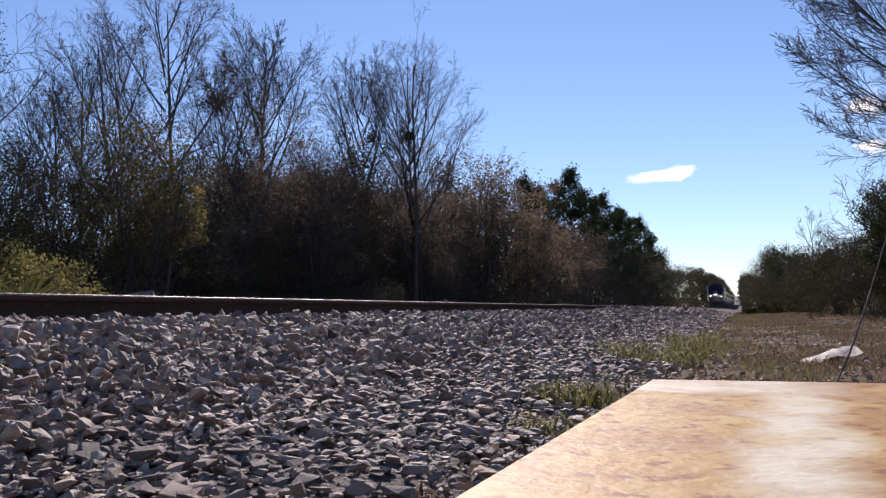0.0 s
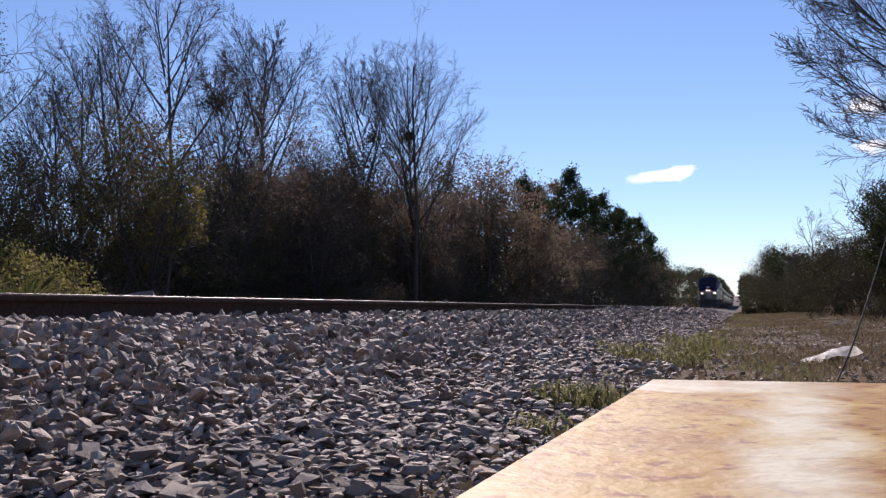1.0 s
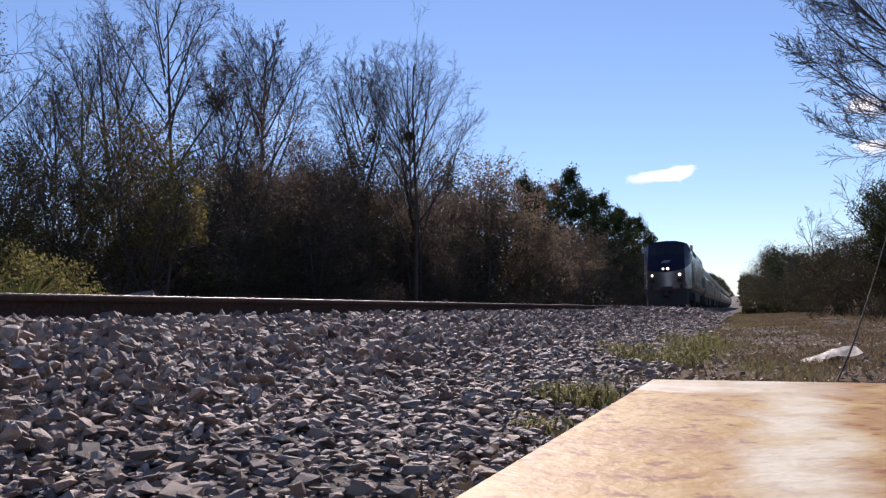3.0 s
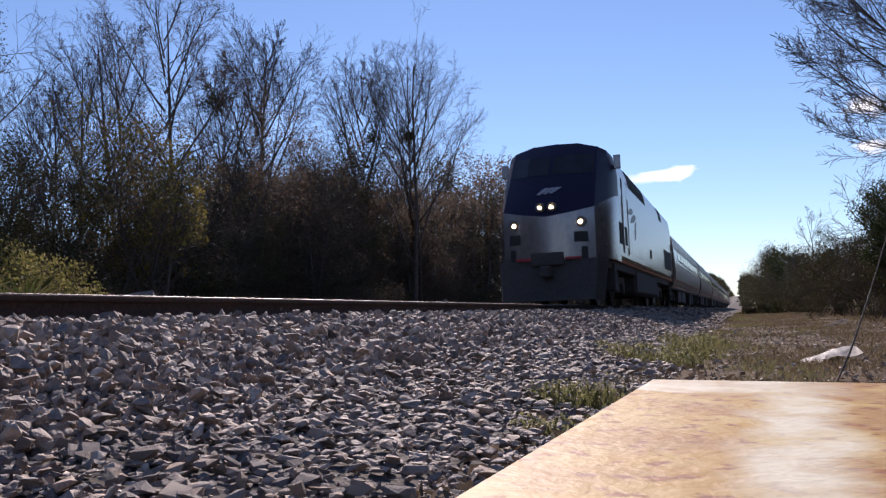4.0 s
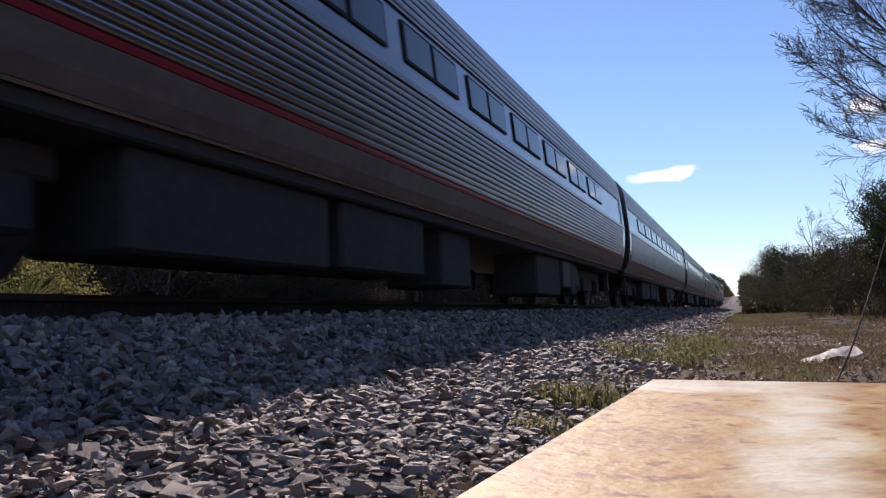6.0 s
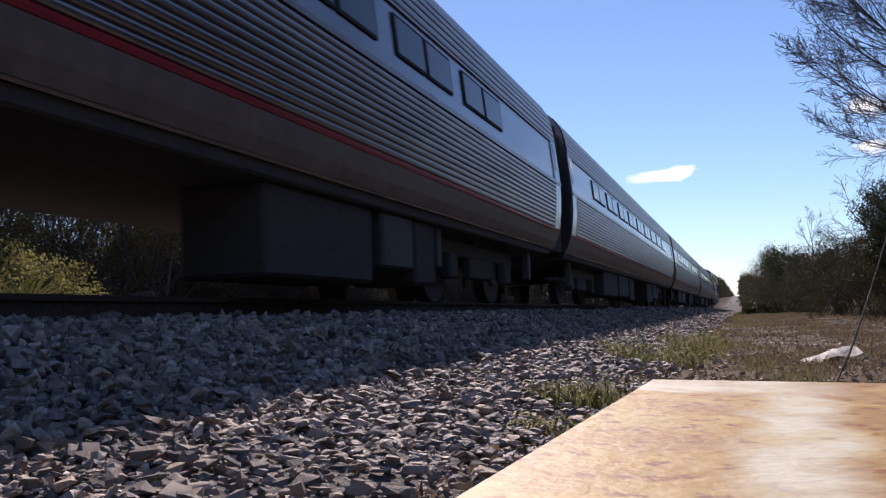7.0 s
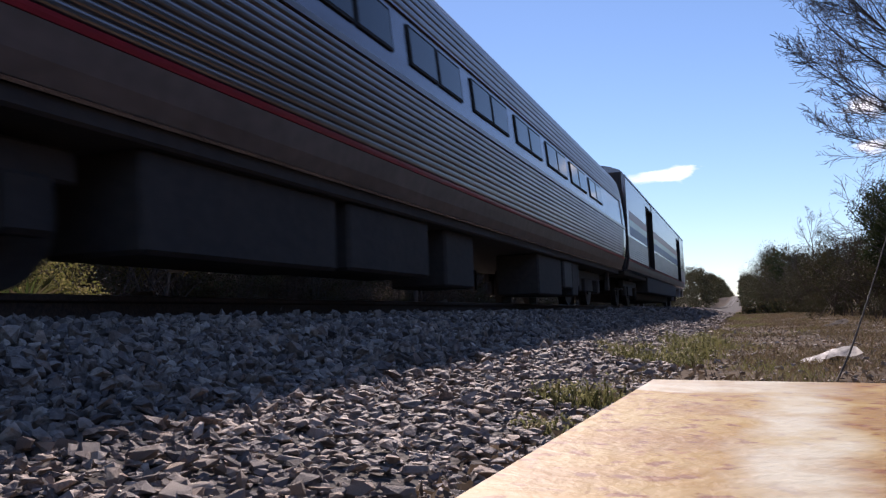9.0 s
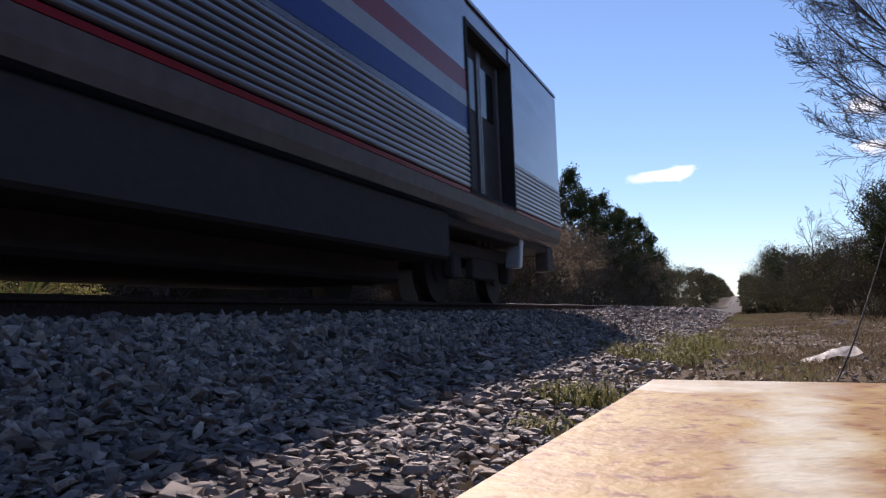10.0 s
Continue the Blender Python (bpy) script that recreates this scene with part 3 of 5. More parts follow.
        for nm, xa, xb, za, zb in (("step_recess", 0.70, 1.03, 1.60, 1.86), ("grab_recess", 0.86, 1.01, 1.18, 1.48)):
            bm = bmesh.new()
            pts = []
            for d in (-0.02, 0.06):
                for z in (za, zb):
                    for x in (xa, xb):
                        pts.append(bm.verts.new((s * x, -0.07 + (x - 0.66) * 0.444 + d, z)))
            for q in ((0, 1, 3, 2), (4, 5, 7, 6), (0, 1, 5, 4), (2, 3, 7, 6), (0, 2, 6, 4), (1, 3, 7, 5)):
                bm.faces.new([pts[i] for i in q])
            part(nm, bm, M_RUBBER, root, "dark recess in the nose")
        c = sorted((s * 1.50, s * 1.68))
        part("mirror", box(c[0], c[1], 1.95, 2.06, 3.72, 4.10, 0.01), M_SILVER, root)
        c = sorted((s * 1.522, s * 1.545))
        part("cab_door", box(c[0], c[1], 3.05, 3.95, 1.62, 3.55, 0.008), M_SILVER, root, "silver cab side door")
        part("door_gap", box(*sorted((s * 1.52, s * 1.541)), 3.0, 3.05, 1.5, 3.6), M_RUBBER, root)
        part("door_gap", box(*sorted((s * 1.52, s * 1.541)), 3.95, 4.02, 1.5, 3.6), M_RUBBER, root)
        for ya, yb, za, zb, nm in ((2.25, 2.78, 1.68, 2.28, "air_grille"), (3.2, 3.72, 1.68, 2.24, "air_grille"), (10.2, 10.55, 1.72, 2.02, "hatch"), (15.95, 17.5, 1.62, 2.44, "rear_grille"), (17.6, 19.25, 1.62, 2.44, "rear_grille")):
            part(nm, box(*sorted((s * 1.524, s * 1.549)), ya, yb, za, zb, 0.006), M_RUBBER, root, "dark louvred grille")
        c = sorted((s * 1.56, s * 1.53))
        for y in (2.98, 4.05, 19.5, 19.75):
            part("handrail", box(c[0], c[1], y - 0.018, y + 0.018, 1.45, 3.1 if y < 5 else 2.9, 0.008), M_STAINLESS, root)
    # slanted openings along the roof edge, bent with the side
    for ya, yb in ((4.40, 5.40), (5.52, 6.55), (6.67, 7.85), (7.97, 8.95), (14.15, 15.2)):
        for flank in (1, -1):
            bm = bmesh.new()
            rows = []
            for x, z in along(LOCO_SIDE, 3.56, 4.02):
                sh = 0.26 - 0.52 * (z - 3.56) / 0.46
                rows.append([bm.verts.new((flank * (x + d), y + sh, z)) for d, y in ((0.012, ya), (0.012, yb), (-0.03, yb), (-0.03, ya))])
            for r0, r1 in zip(rows, rows[1:]):
                for k in range(4):
                    bm.faces.new((r0[k], r0[(k + 1) % 4], r1[(k + 1) % 4], r1[k]))
            bm.faces.new(rows[0])
            bm.faces.new(rows[-1])
            part("roof_grille", bm, M_RUBBER, root, "dark slanted roof-edge grille")
    for flank in (1, -1):
        part("red_stripe", side_strip(1.175, 1.235, 1.35, b1 - 0.02, 0.012, LOCO_SIDE, (flank,)), M_RED, root, "thin red painted stripe")
    for s in (1, -1):
        part("nose_stripe", box(*sorted((s * 0.44, s * 0.84)), -0.10, 0.1, 1.17, 1.23), M_RED, root, "thin red painted stripe")
    # mark on the cab front: plain slanted bars
    for k in range(3):
        bm = bmesh.new()
        x0 = -0.30 + 0.16 * k
        pts = []
        for x, z in ((x0, 2.92 + 0.01 * k), (x0 + 0.08, 2.90 + 0.01 * k), (x0 + 0.34, 3.09), (x0 + 0.20, 3.095)):
            pts.append(bm.verts.new((x, nose_point(0, z)[1] - 0.012, z)))
        fc = bm.faces.new(pts)
        ex = bmesh.ops.extrude_face_region(bm, geom=[fc])
        bmesh.ops.translate(bm, verts=[v for v in ex["geom"] if isinstance(v, bmesh.types.BMVert)], vec=(0, 0.03, 0.0))
        part("emblem_bar", bm, M_WHITE, root, "pale grey slanted emblem bar")
    # mark on the flank: three dark curved leaves
    for flank in (1, -1):
        for tail, tip, bulge in (((4.25, 2.74), (5.55, 2.90), 0.13), ((4.72, 2.50), (6.25, 2.80), 0.15), ((5.66, 2.0), (6.25, 2.68), 0.22)):
            bm = bmesh.new()
            ring = []
            dy, dz = tip[0] - tail[0], tip[1] - tail[1]
            ln = math.hypot(dy, dz)
            for k in range(16):
                u, side = (k / 8, 1) if k <= 8 else (2 - k / 8, -0.55)
                w = bulge * side * math.sin(math.pi * u)
                ring.append((tail[0] + dy * u - dz / ln * w, tail[1] + dz * u + dy / ln * w))
            outer = [bm.verts.new((flank * 1.5345, y, z)) for y, z in ring]
            inside = [bm.verts.new((flank * 1.52, y, z)) for y, z in ring]
            bm.faces.new(outer)
            bm.faces.new(inside)
            for k in range(16):
                bm.faces.new((outer[k], outer[(k + 1) % 16], inside[(k + 1) % 16], inside[k]))
            part("flank_emblem", bm, M_NAVY, root, "dark blue curved emblem leaf")
    part("coupler_housing", box(-0.42, 0.42, -0.18, 0.4, 1.02, 1.36, 0.03), M_UNDER, root)
    part("coupler", box(-0.13, 0.13, -0.55, 0.4, 0.72, 1.0, 0.03), M_UNDER, root)
    bm = bmesh.new()
    v = [bm.verts.new(p) for p in ((-1.35, 0.25, 0.13), (1.35, 0.25, 0.13), (1.45, 0.55, 1.17), (-1.45, 0.55, 1.17), (-1.2, -0.25, 0.13), (1.2, -0.25, 0.13), (1.25, -0.02, 1.17), (-1.25, -0.02, 1.17))]
    for q in ((0, 1, 2, 3), (4, 5, 6, 7), (0, 1, 5, 4), (2, 3, 7, 6), (0, 3, 7, 4), (1, 2, 6, 5)):
        bm.faces.new([v[i] for i in q])
    part("pilot_plough", bm, M_UNDER, root, "black pilot plough")
    part("underframe", box(-1.4, 1.4, 0.5, b1 - 0.1, 0.95, 1.19, 0.02), M_UNDER, root)
    for s in (1, -1):
        part("side_step", box(*sorted((s * 1.2, s * 1.46)), 1.4, 1.9, 0.35, 1.1, 0.03), M_UNDER, root)
        ladder = box(*sorted((s * 1.40, s * 1.46)), 18.95, 19.03, 0.3, 1.12, 0.01)
        box(*sorted((s * 1.40, s * 1.46)), 19.55, 19.63, 0.3, 1.12, 0.01, ladder)
        for z in (0.30, 0.56, 0.84):
            box(*sorted((s * 1.24, s * 1.46)), 19.02, 19.56, z, z + 0.05, 0.01, ladder)
        part("rear_ladder", ladder, M_GREYBOX, root, "dull grey step ladder")
        part("step_slot", box(*sorted((s * 1.51, s * 1.538)), 19.05, 19.45, 1.36, 1.5, 0.01), M_RUBBER, root, "dark step opening")
    part("fuel_tank", box(-1.44, 1.44, 6.3, 13.2, 0.32, 1.17, 0.10), M_UNDER, root, "grimy black fuel tank")
    for y in (3.7, 16.2):
        truck(root, y, 0.51, 2.75, 1.16)
    part("roof_hatch", box(-0.7, 0.7, 10.0, 12.5, 4.44, 4.52, 0.03), M_SILVER, root)
    part("horn", box(-0.12, 0.12, 2.6, 3.0, 4.45, 4.56, 0.03), M_UNDER, root)
    return tagged(root, "silver diesel locomotive with a dark blue nose", "locomotive")


loco = build_locomotive()
MOVING.append((loco, 0.0, 21.0))
FRONT = 20.55
STARTS = [3.25 + 2.1 * k for k in range(9)]
coach = build_coach(STARTS)
MOVING.append((coach, FRONT, CAR))
for k in (1, 2, 3, 5):
    MOVING.append((copy_thing(coach, pose(0, 0, 0)), FRONT + CAR * k, CAR))
lounge = tagged(build_coach(STARTS[:4] + STARTS[6:]), "ribbed stainless steel passenger coach with a windowless middle")
MOVING.append((lounge, FRONT + CAR * 4, CAR))
baggage = build_baggage()
MOVING.append((baggage, FRONT + 6 * CAR, CAR))

# ---------------------------------------------------------------- branches and leaves
def limb_mesh(rng, seeds, children, spread, lift, shrink, sides, segs, wobble, split=False):
    """Tapered tubes that fork: seeds are (start, way, length, radius); each level has its number of children, their spread
    in degrees, its lift towards the light, the children's length, the sides and the segments of its tubes."""
    verts, faces, levels = [], [], []
    stack = [(np.array(p, float), np.array(d, float), l, r, 0) for p, d, l, r in seeds]
    while stack:
        p, d, length, rad, lev = stack.pop()
        d = d / np.linalg.norm(d)
        n, ns = segs[lev], sides[lev]
        pts, dirs, rads = [p], [d], [rad]
        for k in range(n):
            d = d + rng.normal(0, wobble[lev], 3)
            d[2] += lift[lev]
            d = d / np.linalg.norm(d)
            p = p + d * (length / n)
            pts.append(p)
            dirs.append(d)
            rads.append(rad * (1 - 0.80 * (k + 1) / n))
        base = len(verts)
        for q, w, r in zip(pts, dirs, rads):
            a = np.cross(w, (0.3, 0.9, 0.2) if abs(w[2]) > 0.5 else (0, 0, 1))
            a = a / np.linalg.norm(a)
            b = np.cross(w, a)
            for i in range(ns):
                t = i * math.tau / ns
                verts.append(q + (a * math.cos(t) + b * math.sin(t)) * max(r, 0.0038))
        for k in range(n):
            for i in range(ns):
                j = (i + 1) % ns
                faces.append((base + k * ns + i, base + k * ns + j, base + (k + 1) * ns + j, base + (k + 1) * ns + i))
                levels.append(lev)
        if lev < len(children):
            low, high = children[lev][1], 1.0
            count = children[lev][0]
            for c in range(count):
                u = low + (high - low) * (c + rng.random()) / count
                f = u * n
                k = min(n - 1, int(f))
                q = pts[k] + (pts[k + 1] - pts[k]) * (f - k)
                w = dirs[k + 1]
                side = rng.normal(0, 1, 3)
                side -= w * side.dot(w)
                side /= np.linalg.norm(side) + 1e-9
                ang = radians(spread[lev] * (0.65 + 0.7 * rng.random()))
                nd = w * math.cos(ang) + side * math.sin(ang)
                ll = length * shrink[lev] * (0.65 + 0.6 * rng.random()) * (1.15 - 0.55 * (u - low) / (high - low + 1e-6))
                stack.append((q, nd, ll, max(0.0046, rads[k] * (0.60 - 0.2 * u)), lev + 1))
    if split:
        verts, faces, levels = np.array(verts), np.array(faces), np.array(levels)
        out = []
        for pick in (levels == 0, levels > 0):
            used, where = np.unique(faces[pick], return_inverse=True)
            out.append((verts[used], where.reshape(-1, 4)))
        return out
    return np.array(verts), np.array(faces)


def bare_mesh(seed, h, leaders=5, fork=0.34, open_angle=24, dense=1.0):
    """A leafless tree of height h: a straight trunk from which leaders fan up into a rounded crown."""
    rng = np.random.default_rng(seed)
    seeds = [((0, 0, -0.1), (rng.normal(0, 0.03), rng.normal(0, 0.03), 1), h * 0.86, h * 0.0085)]
    for k in range(leaders):
        a = k * 2.399 + 0.5 * rng.random()
        u = (k + 0.5) / leaders
        ang = open_angle * (1.9 - 1.0 * u) * (0.8 + 0.4 * rng.random())
        t = math.tan(radians(ang))
        z = h * (fork + 0.40 * u)
        ln = (h - z) / math.cos(radians(ang)) * (1.0 - 0.0125 * ang) * (0.88 + 0.2 * rng.random())
        seeds.append(((0, 0, z), (math.cos(a) * t, math.sin(a) * t, 1), ln, h * 0.0034 * (1.2 - 0.5 * u)))
    kids = [(int(12 * dense), 0.22), (7, 0.15), (6, 0.1)]
    return limb_mesh(rng, seeds, kids, [31, 36, 38], [0.07, 0.05, 0.04, 0.02], [0.40, 0.44, 0.48], [6, 4, 3, 3], [8, 4, 2, 1], [0.045, 0.07, 0.10, 0.12], True)


def leaf_cloud(rng, centres, radii, per, size, droop=0.2, kite=False):
    """Leaves thrown about clump centres: three-cornered far off, kite-shaped near by."""
    n = len(centres) * per
    c = np.repeat(centres, per, 0)
    r = np.repeat(radii, per)[:, None]
    off = rng.normal(0, 1, (n, 3))
    off /= np.linalg.norm(off, axis=1)[:, None]
    p = c + off * r * rng.random((n, 1)) ** 0.45
    a = rng.normal(0, 1, (n, 3))
    a[:, 2] -= droop
    a /= np.linalg.norm(a, axis=1)[:, None]
    b = np.cross(a, rng.normal(0, 1, (n, 3)))
    b /= np.linalg.norm(b, axis=1)[:, None] + 1e-9
    s = size * (0.6 + 0.8 * rng.random((n, 1)))
    if kite:
        v = np.stack([p - a * s * 0.5, p + b * s * 0.27, p + a * s * 0.55, p - b * s * 0.27], 1).reshape(-1, 3)
        return v, np.arange(n * 4).reshape(-1, 4)
    v = np.stack([p - a * s * 0.5, p + b * s * 0.5 + a * s * 0.1, p + a * s * 0.55], 1).reshape(-1, 3)
    return v, np.arange(n * 3).reshape(-1, 3)


def crown_centres(rng, h, w, low, count, top=1.0):
    """Clump centres filling an uneven crown from low to h, mostly near its outside."""
    out = []
    lobes = [(rng.uniform(-0.55, 0.55) * w, rng.uniform(-0.55, 0.55) * w, rng.uniform(low + 0.15 * (h - low), h * 0.9), rng.uniform(0.32, 0.6)) for _ in range(9)]
    while len(out) < count:
        lx, ly, lz, lr = lobes[rng.integers(len(lobes))]
        d = rng.normal(0, 1, 3)
        d /= np.linalg.norm(d)
        k = rng.random() ** 0.4
        p = np.array((lx + d[0] * lr * w * k, ly + d[1] * lr * w * k, lz + d[2] * lr * 0.5 * (h - low) * k))
        if low * 0.6 < p[2] < h * top:
            out.append(p)
    return np.array(out)


def leafy_tree(name, seed, h, w, low, clumps, per, size, leaf, label, category):
    """Trunk and limbs under a crown of separate leaves in clumps."""
    rng = np.random.default_rng(seed)
    root = new(name)
    cs = crown_centres(rng, h, w, low, clumps)
    v, f = leaf_cloud(rng, cs, rng.uniform(0.3, 0.85, clumps) * w * 0.30, per, size)
    seeds = [((rng.normal(0, 0.25), rng.normal(0, 0.25), -0.1), (rng.normal(0, 0.18), rng.normal(0, 0.18), 1), h * 0.85, 0.02 + h * 0.008) for _ in range(3)]
    tv, tf = limb_mesh(rng, seeds, [(12, 0.12), (6, 0.2), (2, 0.2)], [44, 40, 40], [0.03, 0.03, 0.02, 0.0], [0.42, 0.45, 0.5], [6, 3, 3, 3], [6, 3, 1, 1], [0.08, 0.12, 0.15, 0.15])
    part("trunk", fast_mesh("trunk", tv, tf, M_BARK, True), None, root)
    part("crown", fast_mesh("crown", v, f, leaf), None, root)
    return tagged(root, label, category)


def bare_tree(name, seed, h, label, **kw):
    root = new(name)
    limbs, twigs = bare_mesh(seed, h, **kw)
    part("trunk", fast_mesh("trunk", *limbs, M_BARK, True), None, root)
    part("crown", fast_mesh("crown", *twigs, M_TWIG, True), None, root, "bare reddish-brown twigs")
    return tagged(root, label, "tree")


def pine_tree(seed, h):
    """Tall trunk with needle tufts at the ends of short limbs."""
    rng = np.random.default_rng(seed)
    root = new("pine_tree")
    seeds = [((0, 0, -0.1), (0, 0, 1), h * 0.97, 0.16)]
    tufts = []
    for k in range(40):
        u = 0.28 + 0.70 * k / 40
        a = rng.random() * math.tau
        ln = (1.05 - u) * h * 0.33 * rng.uniform(0.6, 1.2) + 0.5
        d = np.array((math.cos(a), math.sin(a), 0.25))
        p = np.array((0, 0, h * u))
        seeds.append((p, d, ln, 0.035))
        for s in np.linspace(0.35, 1.0, 5):
            tufts.append(p + d * ln * s + np.array((0, 0, 0.25 * s * s)) + rng.normal(0, 0.28, 3))
    tufts = np.array(tufts)
    tv, tf = limb_mesh(rng, seeds, [], [], [0.01], [], [6], [5], [0.02])
    part("trunk", fast_mesh("trunk", tv, tf, M_BARK, True), None, root)
    v, f = leaf_cloud(rng, tufts, rng.uniform(0.42, 0.85, len(tufts)), 76, 0.21, -0.3)
    part("crown", fast_mesh("crown", v, f, M_LEAF_PINE), None, root)
    return tagged(root, "tall dark green pine standing over the scrub", "tree", "pines along the line")


def set_at(ob, x, y, turn=0.0, size=1.0, sink=0.0):
    ob.location = (x, y, height(x, y) - sink)
    ob.rotation_euler = (0, 0, turn)
    ob.scale = (size, size, size)
    return ob


def again(ob, x, y, turn, size):
    c = copy_thing(ob, pose(x, y, height(x, y), 0, 0, math.degrees(turn)))
    c.scale = (size, size, size)
    return c


# ---- the leafless trees of the left-hand wood: x, y, height, turn
BARE_KINDS = [
    bare_tree("bare_tree", 11, 13.0, "leafless grey-brown tree with upright fanning branches", leaders=9, fork=0.38, open_angle=24, dense=0.75),
    bare_tree("bare_tree", 23, 12.0, "leafless slender tree with many upright twigs", leaders=11, fork=0.40, open_angle=22, dense=0.85),
    bare_tree("bare_tree", 31, 16.0, "tall leafless tree spreading from a straight dark trunk", leaders=15, fork=0.32, open_angle=26, dense=0.9),
]
BARE_AT = [
    (2, -8.9, 33.4, 13.7, -0.35), (0, -11.8, 20.5, 12.6, 0.4), (1, -12.7, 27.5, 13.2, 1.3), (1, -12.4, 36.0, 14.4, 2.9),
    (0, -12.5, 18.0, 9.2, 3.6), (1, -12.8, 17.0, 7.9, 5.0), (0, -15.7, 23.0, 12.5, 1.9),
    (1, -16.3, 30.0, 13.2, 0.2),
    (0, -15.5, 52.0, 13.5, 3.0),
]
used = set()
for kind, x, y, h, turn in BARE_AT:
    proto = BARE_KINDS[kind]
    size = h / (13.0, 12.0, 16.0)[kind]
    if kind in used:
        tagged(again(proto, x, y, turn, size), group="leafless trees of the wood")
    else:
        tagged(set_at(proto, x, y, turn, size), group="leafless trees of the wood")
        used.add(kind)
set_at(bare_tree("bare_tree", 44, 7.2, "small slim leafless tree rising from the scrub", leaders=5, fork=0.45, open_angle=20, dense=0.3), 9.2, 60.2)

# a mistletoe clump and climbers on the trunks
for x, y, z, r, n in ((-8.9, 33.3, 7.9, 0.36, 12), (-15.2, 27.9, 9.0, 0.6, 18)):
    rng = np.random.default_rng(int(z * 10))
    v, f = leaf_cloud(rng, np.array((x, y, z)) + rng.normal(0, r * 0.45, (n, 3)), np.full(n, r * 0.5), 110, 0.075)
    tagged(new("mistletoe", fast_mesh("mistletoe", v, f, M_LEAF_DARK)), "dark clump of mistletoe leaves in bare branches", "plant")
for x, y, top, r in ((-12.7, 27.4, 9.6, 0.5), (-8.9, 33.4, 6.0, 0.16), (-10.2, 17.2, 5.6, 0.9), (-12.4, 36.0, 7.0, 0.5)):
    rng = np.random.default_rng(int(top * 7))
    zs = np.linspace(0.0, top, 60)
    cs = np.stack([x + rng.normal(0, r * 0.4, 60), y + rng.normal(0, r * 0.4, 60), zs - 0.7], 1)
    v, f = leaf_cloud(rng, cs, np.full(60, r * 0.7), 120, 0.07)
    tagged(new("climbing_vine", fast_mesh("climbing_vine", v, f, M_LEAF_BROWN)), "brown climbing vine leaves round a tree trunk", "vine")

# ---- leafy scrub
FINE_OAK = leafy_tree("evergreen_oak", 13, 8.0, 2.4, 0.6, 230, 88, 0.074, M_LEAF_DARK, "dark glossy evergreen oak with dense foliage", "tree")
FINE_BRUSH = leafy_tree("scrub_tree", 15, 6.5, 2.4, 0.1, 210, 56, 0.064, M_LEAF_BROWN, "russet half-bare scrub tree with thin foliage", "tree")
FINE_HOLLY = leafy_tree("scrub_tree", 18, 6.0, 2.2, 0.1, 210, 72, 0.066, M_LEAF_DARK, "dark green scrub tree at the edge of the wood", "tree")
OAK = leafy_tree("evergreen_oak", 3, 8.0, 3.0, 0.6, 170, 66, 0.115, M_LEAF_DARK, "dark glossy evergreen oak with dense foliage", "tree")
BRUSH = leafy_tree("scrub_tree", 5, 6.5, 2.6, 0.1, 170, 60, 0.095, M_LEAF_BROWN, "russet half-bare scrub tree with thin foliage", "tree")
HOLLY = leafy_tree("scrub_tree", 8, 6.0, 2.4, 0.1, 170, 62, 0.098, M_LEAF_DARK, "dark green scrub tree at the edge of the wood", "tree")
GOLD = leafy_tree("vine_covered_tree", 9, 6.4, 2.0, 0.8, 180, 80, 0.066, M_LEAF_GOLD, "tree covered in golden brown leaves", "tree")
NEAR_OAK = leafy_tree("evergreen_oak", 27, 7.6, 1.7, 0.5, 300, 120, 0.042, M_LEAF_DARK, "tall dark evergreen oak with small dense leaves", "tree")
DARK = leafy_tree("evergreen_oak", 29, 4.0, 1.35, 0.3, 170, 110, 0.062, M_LEAF_PINE, "very dark dense evergreen at the clearing's edge", "tree")
LEAFY = {"dark": (DARK, 4.0), "near_oak": (NEAR_OAK, 7.6), "oak": (OAK, 8.0), "brush": (BRUSH, 6.5), "holly": (HOLLY, 6.0), "gold": (GOLD, 6.4), "fine_oak": (FINE_OAK, 8.0), "fine_brush": (FINE_BRUSH, 6.5), "fine_holly": (FINE_HOLLY, 6.0)}
